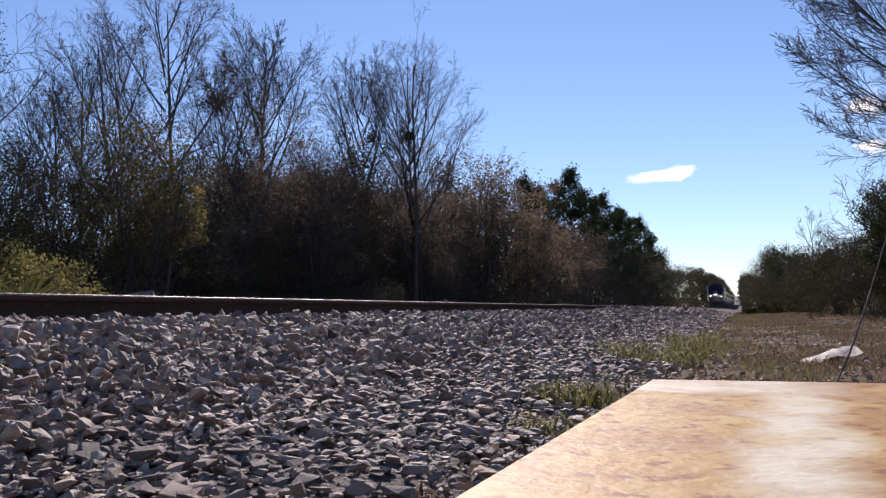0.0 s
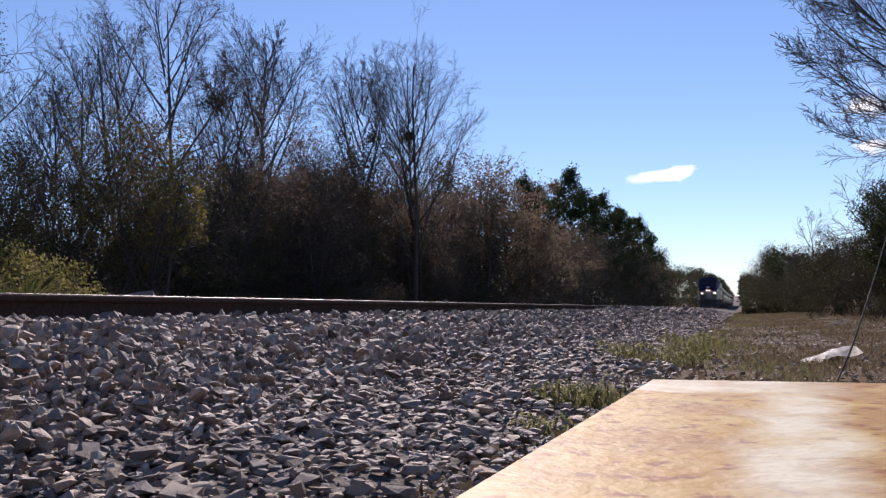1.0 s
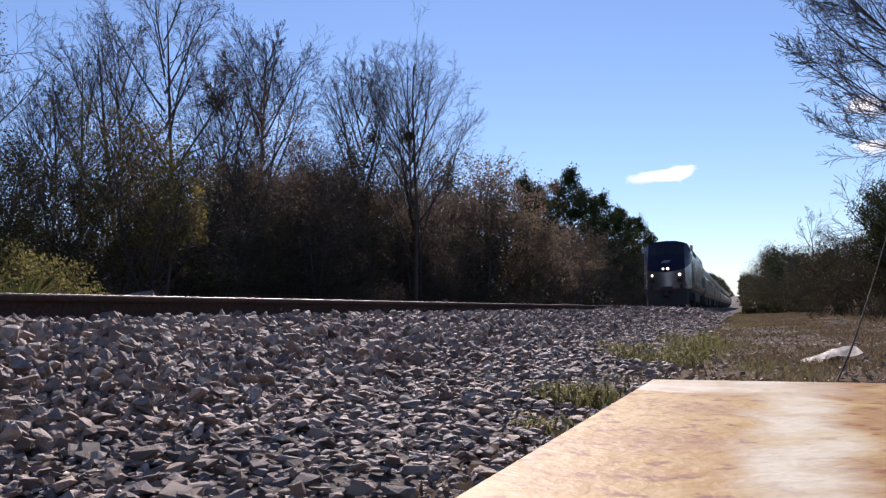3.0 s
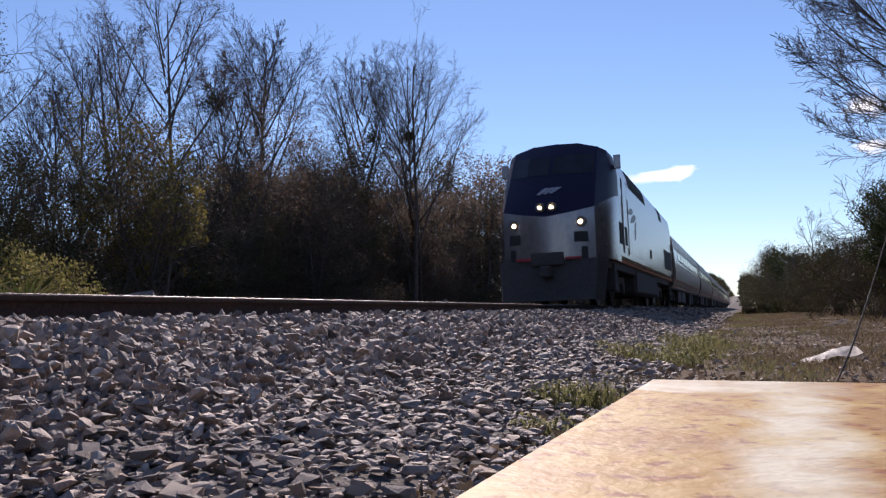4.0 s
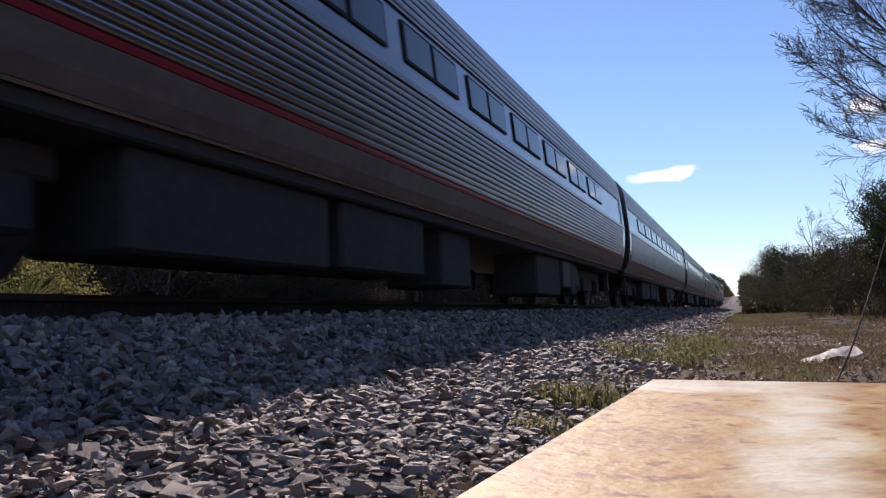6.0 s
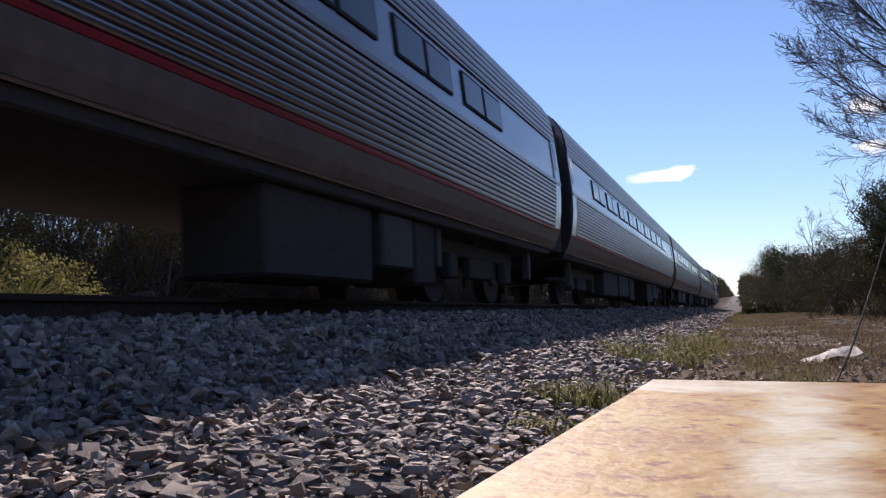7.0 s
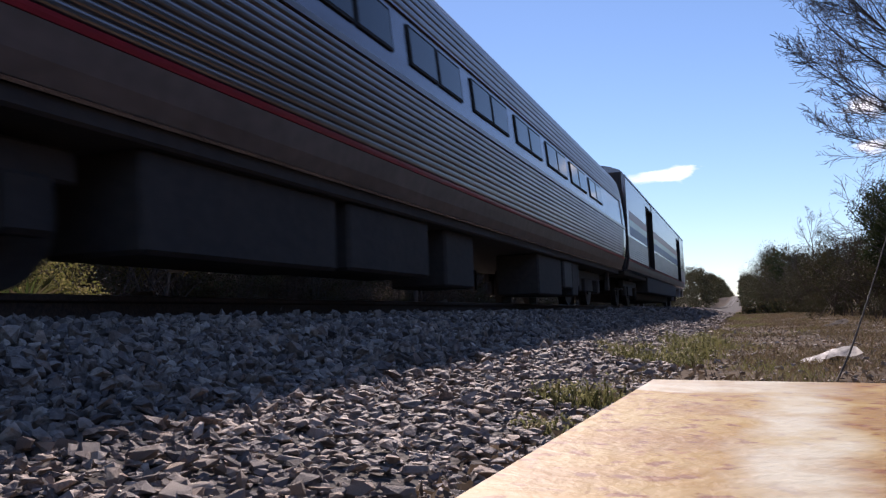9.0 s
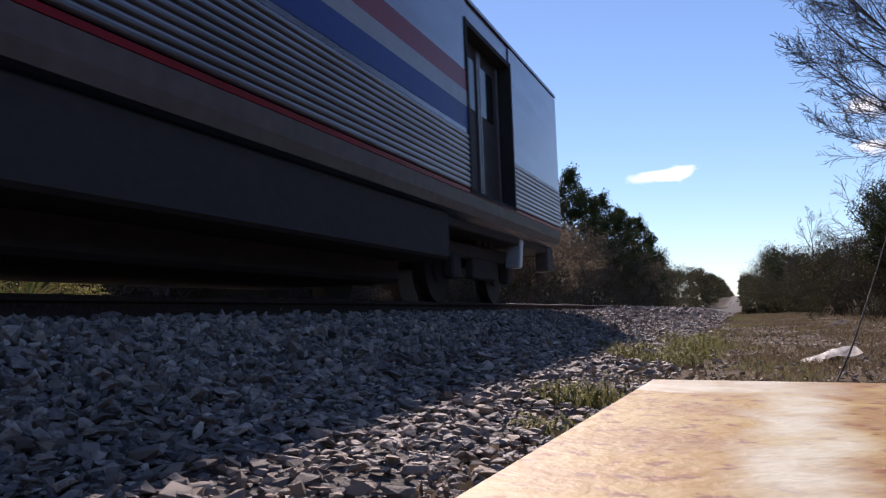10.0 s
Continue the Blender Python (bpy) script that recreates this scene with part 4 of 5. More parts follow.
LEAFY_AT = [
    ("near_oak", -8.3, 10.6, 7.3), ("holly", -11.2, 13.6, 5.6), ("brush", -10.5, 15.1, 5.6), ("gold", -9.5, 16.6, 6.3),
    ("holly", -12.0, 16.5, 5.9), ("brush", -10.2, 19.4, 5.4), ("brush", -12.0, 24.0, 7.8), ("brush", -11.5, 25.7, 8.1), ("holly", -10.0, 22.0, 4.1),
    ("brush", -10.0, 25.9, 6.3), ("holly", -13.0, 34.6, 9.8), ("brush", -11.5, 33.0, 8.3), ("holly", -10.0, 30.0, 5.1), ("brush", -10.0, 36.6, 7.3),
    ("brush", -11.6, 42.0, 9.8), ("holly", -12.0, 48.0, 11.5), ("brush", -10.6, 46.0, 9.0), ("brush", -11.0, 53.0, 12.0), ("brush", -10.0, 54.5, 10.5),
    ("oak", -10.0, 60.6, 7.9), ("brush", -10.0, 67.2, 8.3), ("brush", -10.5, 78.7, 9.8), ("brush", -10.0, 88.6, 9.6), ("oak", -10.0, 105.6, 10.0),
    ("brush", -10.0, 122.7, 9.6), ("oak", -11.5, 96.0, 10.3), ("brush", -11.5, 113.0, 10.7), ("oak", -11.0, 134.0, 10.7), ("brush", -10.4, 146.0, 9.5),
    ("holly", -14.5, 21.5, 6.6), ("brush", -15.5, 33.0, 8.1), ("holly", -15.0, 27.0, 6.8), ("brush", -14.5, 42.0, 9.3), ("oak", -17.0, 14.0, 6.1),
    ("oak", 10.5, 127.1, 9.6), ("holly", 9.8, 170.0, 10.5), ("oak", 10.5, 98.0, 7.4), ("holly", 9.5, 73.7, 5.2), ("holly", 9.0, 43.0, 4.2),
    ("dark", 8.5, 22.0, 3.4), ("dark", 8.9, 23.2, 4.1), ("dark", 9.7, 26.0, 4.6), ("dark", 10.2, 110.0, 8.0), ("dark", 9.6, 88.0, 5.6), ("dark", 9.4, 45.0, 3.6), ("holly", 9.9, 31.5, 5.0), ("holly", 8.7, 48.4, 3.8), ("holly", 8.3, 30.0, 3.0), ("holly", 10.5, 58.0, 4.8), ("holly", 8.2, 37.0, 2.4), ("holly", 9.0, 84.0, 4.4), ("holly", 8.0, 24.0, 2.2),
    ("holly", 10.6, 36.0, 4.6), ("holly", 8.6, 62.0, 3.4), ("holly", 8.6, 104.0, 5.0), ("holly", 8.4, 150.0, 5.4),
    ("brush", -13.0, 20.0, 6.6), ("brush", -12.4, 31.5, 8.6), ("holly", -12.8, 40.5, 9.2), ("brush", -13.6, 26.0, 7.8), ("brush", -12.0, 36.4, 8.2), ("brush", -11.6, 45.0, 9.0), ("brush", -13.5, 22.5, 7.0), ("brush", -11.4, 29.4, 7.2), ("holly", -12.6, 29.8, 7.0), ("brush", -13.0, 37.0, 8.6), ("brush", -11.0, 28.5, 6.6), ("brush", -13.4, 15.0, 5.2), ("holly", -11.2, 21.0, 5.0),
    ("brush", -13.5, 24.0, 8.4), ("brush", -14.2, 28.0, 9.2), ("brush", -12.8, 31.0, 9.0), ("brush", -14.0, 35.0, 10.6), ("brush", -12.6, 33.0, 9.4), ("brush", -12.5, 29.0, 8.6), ("brush", -11.5, 39.5, 9.6),
]
seen = set()
for k, (kind, x, y, h) in enumerate(LEAFY_AT):
    if y < 46 and kind not in ("gold", "near_oak", "dark"):
        kind = "fine_" + kind
    proto, h0 = LEAFY[kind]
    turn = (k * 2.399) % math.tau
    if kind in seen:
        ob = again(proto, x, y, turn, h / h0)
    else:
        ob = set_at(proto, x, y, turn, h / h0)
        seen.add(kind)
    tagged(ob, group="leafy trees along the line")

# ---- low thicket at the foot of the wood
THICKET = []
for seed, leaf, label in ((41, M_LEAF_DARK, "low dark evergreen bush at the wood's edge"), (42, M_LEAF_BROWN, "low russet bush with dry leaves")):
    rng = np.random.default_rng(seed)
    root = new("bush")
    cs = crown_centres(rng, 1.9, 1.1, 0.05, 56)
    v, f = leaf_cloud(rng, cs, rng.uniform(0.2, 0.45, 56), 38, 0.066)
    part("foliage", fast_mesh("foliage", v, f, leaf), None, root)
    sv, sf = limb_mesh(rng, [((rng.normal(0, 0.2), rng.normal(0, 0.2), -0.05), (rng.normal(0, 0.4), rng.normal(0, 0.4), 1), 2.2, 0.018) for _ in range(4)], [(5, 0.2), (2, 0.2)], [40, 40], [0.03, 0.02, 0.0], [0.4, 0.4], [4, 3, 3], [4, 3, 2], [0.1, 0.12, 0.15])
    part("stem_work", fast_mesh("stem_work", sv, sf, M_TWIG, True), None, root)
    THICKET.append(tagged(root, label, "bush", "bushes at the wood's edge"))
rng = random.Random(5)
spots = [(-8.6 - rng.random() * 3.0, 11.0 + 1.15 * k + rng.random(), 0.7 + 0.7 * rng.random()) for k in range(44)]
spots += [(-12.5 - rng.random() * 4.0, 13.0 + 3.0 * k + rng.random(), 1.3 + 0.7 * rng.random()) for k in range(14)]
spots += [(-9.4 - rng.random() * 3.0, 44.0 + 5.0 * k + 3 * rng.random(), 1.5 + 0.9 * rng.random()) for k in range(20)]
spots += [(7.6 + rng.random() * 2.2, 19.0 + 3.0 * k + rng.random(), 0.7 + 0.7 * rng.random()) for k in range(30)]
spots += [(6.4 + rng.random() * 2.4, 14.0 + 1.6 * k + rng.random(), 0.16 + 0.24 * rng.random()) for k in range(16)]
for k, (x, y, s) in enumerate(spots):
    if k < 2:
        set_at(THICKET[k], x, y, k, s)
    else:
        again(THICKET[k % 2 if x < 0 else 0], x, y, (k * 2.4) % math.tau, s)

# ---- pines
PINE = pine_tree(17, 15.0)
for k, (x, y, h) in enumerate([(-13.8, 75.0, 13.4), (-12.1, 84.0, 15.4), (-15.0, 80.0, 12.8), (-16.6, 95.0, 15.6), (-12.0, 105.9, 15.6), (-11.5, 116.0, 15.0), (-11.5, 125.4, 16.0), (-11.0, 140.4, 16.0), (-10.8, 152.2, 14.2), (-12.5, 98.0, 15.5)]):
    if k:
        again(PINE, x, y, k * 1.9, h / 15.0)
    else:
        set_at(PINE, x, y, 0.3, h / 15.0)


def far_and_screen_woods():
    """The wood's far stretches on both sides, and unseen screening woods, in clumps of leaves."""
    rng = np.random.default_rng(77)
    cs, rs = [], []
    for k in range(2600):
        y = 150 + 1350 * rng.random() ** 2.4
        if rng.random() < 0.55:
            x, h = -8.8 - 8 * rng.random() ** 1.8, 10.5 + 3.5 * min(1.0, max(0.0, (y - 190) / 100)) + 3.0 * noise.noise((y * 0.03, 3.0, 0))
        else:
            edge = 9.0 - 4.2 * min(1.0, max(0.0, (y - 160) / 120))
            x, h = edge + 9 * rng.random() ** 1.8, 10.5 + 3.0 * noise.noise((y * 0.04, 9.0, 0))
        cs.append((x, y, height(x, y) + h * rng.random() ** 0.75))
        rs.append((0.9 + 1.3 * rng.random()) * (1 + (y - 150) / 1200))
    for k in range(160):
        x = rng.uniform(-60, 60)
        cs.append((x, 1520 + 30 * rng.random(), height(x, 1520) + 9 * rng.random()))
        rs.append(3.0 + 2.0 * rng.random())
    for k in range(700):
        x, y = rng.uniform(-44, -17), rng.uniform(8, 150)
        cs.append((x, y, height(x, y) + (2.2 + 0.022 * y) * rng.random()))
        rs.append(0.8 + 1.2 * rng.random())
    for k in range(650):
        y = rng.uniform(52, 160)
        x = rng.uniform(-20, -11)
        cs.append((x, y, height(x, y) + min(0.092 * y + 1.0, 11.0) * rng.random() ** 0.8))
        rs.append(0.8 + 1.2 * rng.random())
    for k in range(500):
        x, y = rng.uniform(10.5, 40), rng.uniform(15, 150)
        cs.append((x, y, height(x, y) + (2.6 + 0.03 * y) * rng.random()))
        rs.append(0.8 + 1.0 * rng.random())
    for k in range(260):
        x, y = rng.uniform(-15, -8.8), rng.uniform(140, 250)
        cs.append((x, y, height(x, y) + 10.0 * rng.random() ** 0.8))
        rs.append(0.8 + 1.0 * rng.random())
    for k in range(320):
        y = 55 + 230 * rng.random() ** 1.4
        x = rng.uniform(4.7 + 0.4 * rng.random(), 9.0)
        cs.append((x, y, height(x, y) + (0.25 + 0.004 * y) * rng.random()))
        rs.append(0.25 + 0.4 * rng.random())
    seen = len(cs)
    # Added out of view: clumps that darken the train's reflections and block sky light.
    for k in range(1300):
        x, y = rng.uniform(14.5, 24), rng.uniform(-70, 15)
        cs.append((x, y, height(x, y) + 5.0 * rng.random() ** 0.85))
        rs.append(1.0 + 1.3 * rng.random())
    for k in range(700):
        y = rng.uniform(15, 55)
        x = max(12.0, 8.8 + 0.16 * y) + 10 * rng.random() ** 1.3
        cs.append((x, y, height(x, y) + 10.0 * rng.random() ** 0.85))
        rs.append(1.0 + 1.3 * rng.random())
    for k in range(500):
        x, y = rng.uniform(-24, -11), rng.uniform(-70, 8)
        cs.append((x, y, height(x, y) + 10.0 * rng.random() ** 0.8))
        rs.append(1.0 + 1.2 * rng.random())
    cs, rs = np.array(cs), np.array(rs)
    far = cs[:, 1] > 300
    behind = np.arange(len(cs)) >= seen
    for pick, per, size in ((~far & ~behind, 84, 0.23), (far, 42, 0.85), (behind, 20, 0.95)):
        v, f = leaf_cloud(rng, cs[pick], rs[pick], per, size)
        tagged(new("far_and_screen_woods", fast_mesh("far_and_screen_woods", v, f, M_LEAF_DARK)), "dark mixed woods along both sides of the line, distant or added out of view", "woods", kind="stuff")


far_and_screen_woods()


def overhanging_tree():
    """A leafless tree beside the line whose boughs sweep up and out over the clearing."""
    rng = np.random.default_rng(8)
    root = new("bare_tree")
    base = (9.3, 17.4, height(9.3, 17.4) - 0.2)
    seeds = [((0, 0, -0.1), (-0.02, 0.0, 1), 7.2, 0.17)]
    for z, dx, dy, dz, ln, r in ((2.85, -1, -0.25, 0.22, 2.2, 0.034), (3.1, -1, 0.05, 0.24, 3.0, 0.045), (3.3, -1, -0.3, 0.28, 3.5, 0.052), (3.5, -1, 0.25, 0.36, 3.6, 0.05), (3.8, -1, 0.0, 0.44, 4.0, 0.06), (4.2, -1, -0.25, 0.55, 4.3, 0.065), (4.4, -1, 0.2, 0.7, 4.3, 0.06), (4.8, -0.9, 0.0, 0.9, 4.4, 0.06), (5.1, -0.7, -0.2, 1.1, 4.2, 0.055), (5.3, -0.5, 0.3, 1.3, 3.8, 0.05), (4.0, 1, 0.3, 0.6, 4.2, 0.06), (4.9, 0.7, -0.6, 1.0, 4.0, 0.06), (3.6, 0.1, 1, 0.5, 4.0, 0.06)):
        seeds.append(((0, 0, z), (dx, dy, dz), ln * 1.03, r * 0.6))
    limbs, twigs = limb_mesh(rng, seeds, [(13, 0.22), (8, 0.12), (7, 0.1)], [26, 32, 40], [0.06, 0.085, 0.07, 0.03], [0.40, 0.42, 0.42], [7, 5, 3, 3], [9, 6, 3, 2], [0.035, 0.05, 0.07, 0.12], True)
    part("trunk", fast_mesh("trunk", *limbs, M_BARK, True), None, root)
    part("crown", fast_mesh("crown", *twigs, M_BARK, True), None, root, "bare dark twigs")
    root.location = base
    tagged(root, "leafless tree with long dark boughs reaching over the clearing", "tree")


overhanging_tree()


# ---------------------------------------------------------------- palmetto
def palmetto(seed):
    """Fan-shaped fronds on stalks, each frond of narrow blades."""
    rng = np.random.default_rng(seed)
    root = new("palmetto")
    for k in range(15):
        a, tilt = rng.random() * math.tau, rng.uniform(0.15, 1.0)
        d = np.array((math.cos(a) * math.sin(tilt), math.sin(a) * math.sin(tilt), math.cos(tilt)))
        ln = rng.uniform(0.45, 0.95)
        tip = d * ln
        sv, sf = limb_mesh(rng, [((0, 0, 0), d, ln, 0.009)], [], [], [0.0], [], [4], [3], [0.02])
        side = np.cross(d, (0.0, 0.1, 1.0))
        side /= np.linalg.norm(side)
        up = np.cross(side, d)
        verts, faces = [], []
        for b in range(17):
            t = radians(-95 + 190 * b / 16)
            w = d * math.cos(t) + side * math.sin(t) + up * 0.18 * abs(math.sin(t))
            bl = rng.uniform(0.40, 0.55)
            n = np.cross(w, up)
            n /= np.linalg.norm(n)
            i = len(verts)
            verts += [tip, tip + w * bl * 0.45 + n * 0.016, tip + w * bl - np.array((0, 0, 0.05)), tip + w * bl * 0.45 - n * 0.016]
            faces.append((i, i + 1, i + 2, i + 3))
        fr = part("frond", fast_mesh("frond", np.array(verts), np.array(faces), M_LEAF_PALM), None, root)
        part("stalk", fast_mesh("stalk", sv, sf, M_LEAF_PALM, True), None, fr)
    return tagged(root, "yellow-green fan palmetto in the sun by the wood", "palmetto", "palmettos beside the track")


PALM = palmetto(4)
for k, (x, y, s) in enumerate([(-4.8, 8.5, 1.1), (-5.3, 8.5, 1.3), (-4.2, 8.7, 0.8), (-4.6, 8.9, 0.85), (-6.0, 9.2, 1.3)]):
    if k:
        again(PALM, x, y, k * 1.3, s)
    else:
        set_at(PALM, x, y, 0, s)


def sunny_bush():
    """Low rounded shrub of small olive leaves among the palmettos."""
    rng = np.random.default_rng(61)
    root = new("bush")
    cs = crown_centres(rng, 1.55, 0.62, 0.1, 60)
    v, f = leaf_cloud(rng, cs, rng.uniform(0.12, 0.28, 60), 46, 0.05, kite=True)
    part("foliage", fast_mesh("foliage", v, f, M_LEAF_OLIVE), None, root)
    sv, sf = limb_mesh(rng, [((rng.normal(0, 0.12), rng.normal(0, 0.12), -0.05), (rng.normal(0, 0.35), rng.normal(0, 0.35), 1), 1.4, 0.012) for _ in range(5)], [(5, 0.2), (3, 0.2)], [40, 40], [0.03, 0.02, 0.0], [0.4, 0.4], [4, 3, 3], [4, 3, 1], [0.1, 0.12, 0.15])
    part("stem_work", fast_mesh("stem_work", sv, sf, M_TWIG, True), None, root)
    return tagged(root, "low yellow-green bush lit by the sun", "bush", "sunlit bushes among the palmettos")


SUNNY = sunny_bush()
for k, (x, y, size) in enumerate([(-6.6, 10.1, 1.2), (-5.9, 10.1, 1.1), (-5.3, 10.0, 0.85), (-7.2, 10.5, 1.35), (-6.3, 10.8, 1.1)]):
    if k:
        again(SUNNY, x, y, k * 1.3, size)
    else:
        set_at(SUNNY, x, y, 0, size)


# ---------------------------------------------------------------- grass and weeds
def blades(rng, xs, ys, tall, lean, wide=1.0):
    """Pointed blades, coarser with distance up the line."""
    n = len(xs)
    z = np.array([height(x, y) for x, y in zip(xs, ys)])
    a = rng.random(n) * math.tau
    h = tall * (0.45 + 0.9 * rng.random(n))
    w = (0.0010 + 0.0014 * rng.random(n)) * (1 + 0.13 * ys) * wide
    tip = np.stack([xs + np.cos(a) * h * lean, ys + np.sin(a) * h * lean, z + h], 1)
    b = rng.random(n) * math.tau
    side = np.stack([-np.sin(b) * w, np.cos(b) * w, np.zeros(n)], 1)
    base = np.stack([xs, ys, z - 0.01], 1)
    v = np.stack([base - side, base + side, tip], 1).reshape(-1, 3)
    return v, np.arange(n * 3).reshape(-1, 3)


def dry_grass():
    rng = np.random.default_rng(12)
    dry, green = ([], [], []), ([], [], [])
    for k in range(150000):
        y = 3.2 + 75 * rng.random() ** 2.1
        x = 3.95 + (4.2 + 0.06 * y) * rng.random()
        tuft = noise.noise((x * 1.1, y * 0.5, 4.0)) + 0.7 * noise.noise((x * 4.0, y * 2.2, 9.0)) + 0.3 * rng.random()
        if tuft < 0.12:
            continue
        lush = noise.noise((x * 0.8, y * 0.33, 21.0)) + 0.35 * rng.random() - 0.30 * max(0.0, x - 4.9)
        into = green if lush > 0.30 else dry
        into[0].append(x)
        into[1].append(y)
        into[2].append(min(1.0, 0.35 + 1.3 * tuft))
    for (xs, ys, hs), mat, tall, name, label in ((dry, M_GRASS, 0.050, "dry_grass", "short dry brown grass on sandy ground"), (green, M_GREEN, 0.048, "green_grass", "patches of short yellow-green grass on sandy ground")):
        v, f = blades(rng, np.array(xs), np.array(ys), tall * np.array(hs), 0.9)
        tagged(new(name, fast_mesh(name, v, f, mat)), label, "grass", kind="stuff")
    n = 26000
    y = 1.5 + 55 * rng.random(n) ** 1.8
    x = 3.9 + 6.0 * rng.random(n)
    cs = np.stack([x, y, [height(a, b) + 0.012 for a, b in zip(x, y)]], 1)
    v, f = leaf_cloud(rng, cs, np.full(n, 0.008), 1, 0.036)
    tagged(new("leaf_litter", fast_mesh("leaf_litter", v, f, M_LITTER)), "fallen brown leaves scattered over the ground", "leaves", kind="stuff")


dry_grass()


def weed(seed, wide, tall, n=26):
    """A low clump of grassy blades and leafy stems."""
    rng = np.random.default_rng(seed)
    root = new("weed")
    seeds, cs = [], []
    for k in range(n):
        p = np.array((rng.normal(0, wide * 0.42), rng.normal(0, wide * 0.42), -0.02))
        d = np.array((rng.normal(0, 0.35), rng.normal(0, 0.35), 1.0))
        h = tall * rng.uniform(0.5, 1.15)
        seeds.append((p, d, h, 0.0018))
        for u in np.linspace(0.25, 1.0, 7):
            cs.append(p + d * h * u)
    sv, sf = limb_mesh(rng, seeds, [], [], [0.0], [], [3], [3], [0.06])
    tagged(part("stem_work", fast_mesh("stem_work", sv, sf, M_WEED, True), None, root), kind="stuff")
    v, f = leaf_cloud(rng, np.array(cs), np.full(len(cs), 0.02), 2, 0.016, -0.5, kite=True)
    part("leaves", fast_mesh("leaves", v, f, M_WEED), None, root)
    m = 240
    foot = np.stack([rng.normal(0, wide * 0.5, m), rng.normal(0, wide * 0.5, m), np.full(m, -0.02)], 1)
    a = rng.random(m) * math.tau
    high = tall * rng.uniform(0.4, 1.1, m)
    tip = foot + np.stack([np.cos(a) * high * 0.55, np.sin(a) * high * 0.55, high], 1)
    side = np.stack([-np.sin(a), np.cos(a), np.zeros(m)], 1) * 0.0022
    bv = np.stack([foot - side, foot + side, tip], 1).reshape(-1, 3)
    tagged(part("grass_tuft", fast_mesh("grass_tuft", bv, np.arange(m * 3).reshape(-1, 3), M_GREEN), None, root), kind="stuff")
    return tagged(root, "low green weed growing at the ballast's edge", "weed", "weeds by the ballast")


WEEDS = [weed(51, 0.16, 0.11), weed(52, 0.22, 0.14), weed(53, 0.14, 0.08)]
for k, (x, y, s) in enumerate([(3.95, 3.25, 1.0), (3.78, 6.1, 1.0), (4.02, 2.55, 0.9), (3.86, 3.35, 0.8), (4.02, 3.2, 0.9), (3.62, 6.5, 0.9), (3.95, 5.9, 0.9), (4.1, 6.3, 1.0), (3.75, 7.4, 1.1), (4.05, 7.6, 1.2), (4.2, 8.4, 1.0), (4.15, 10.1, 1.6), (4.2, 5.8, 0.9), (3.9, 8.9, 1.2), (4.3, 9.6, 1.1), (3.5, 6.9, 0.8), (4.25, 7.0, 1.0)]):
    if k < 3:
        set_at(WEEDS[k], x, y, k, s)
    else:
        again(WEEDS[k % 3], x, y, k * 1.7, s)


# ---------------------------------------------------------------- clutter of the clearing
def leaning_stick():
    rng = np.random.default_rng(2)
    a, b = Vector((5.03, 4.83, -0.64)), Vector((5.86, 6.25, 0.75))
    v, f = limb_mesh(rng, [(tuple(a), tuple(b - a), (b - a).length, 0.006)], [], [], [0.0], [], [7], [9], [0.02])
    tagged(new("stick", fast_mesh("stick", v, f, M_BARK, True)), "thin dark leaning stick stuck in the ground", "stick")


leaning_stick()


def scrap(name, x, y, length, wide, tall, turn, mat, label, category):
    """A bent sheet, one end propped up, with its thickness."""
    bm = bmesh.new()
    rows = []
    for i in range(9):
        u = i / 8
        row = []
        for j in range(5):
            w = j / 4 - 0.5
            z = tall * (0.15 + 0.85 * u ** 0.8) * (1 - 1.5 * w * w) + 0.012 * math.sin(9 * u + 5 * w)
            row.append(bm.verts.new(((u - 0.5) * length, w * wide * (0.6 + 0.4 * u), z)))
        rows.append(row)
    for r0, r1 in zip(rows, rows[1:]):
        for i in range(4):
            bm.faces.new((r0[i], r0[i + 1], r1[i + 1], r1[i]))
    bmesh.ops.solidify(bm, geom=bm.faces[:], thickness=0.008)
    me = bpy.data.meshes.new(name)
    bmesh.ops.recalc_face_normals(bm, faces=bm.faces)
    for f in bm.faces:
        f.smooth = True
    bm.to_mesh(me)
    bm.free()
    me.materials.append(mat)
    ob = new(name, me)
    ob.location, ob.rotation_euler = (x, y, height(x, y) - 0.01), (0, 0, turn)
    return tagged(ob, label, category)


M_PALE = surface("pale_weathered_plastic", (0.50, 0.48, 0.46), (0.40, 0.37, 0.35), (0.2, 0.17, 0.14), 0.5, 0, 25.0, 5.0, 0.2)
# Colour of the broken boards; also painted on the box body as shade.
M_DARKWOOD_SHADE = surface("rotten_wood_and_box_shade", (0.07, 0.05, 0.04), (0.11, 0.08, 0.06), (0.03, 0.025, 0.02), 0.9, 0, 25.0, 4.0, 0.5)
scrap("plastic_scrap", 5.13, 6.44, 0.36, 0.30, 0.11, 0.5, M_PALE, "pale bent sheet of scrap lying on the grass", "scrap")
scrap("broken_board", 5.32, 6.70, 0.20, 0.22, 0.10, 2.6, M_DARKWOOD_SHADE, "dark broken piece of rotten board", "scrap")
scrap("broken_board", 6.05, 15.9, 0.42, 0.4, 0.16, 0.2, M_DARKWOOD_SHADE, "dark broken piece of rotten board", "scrap")
scrap("plastic_scrap", 4.13, 9.3, 0.16, 0.12, 0.03, 0.0, M_PALE, "pale bent sheet of scrap lying on the grass", "scrap")


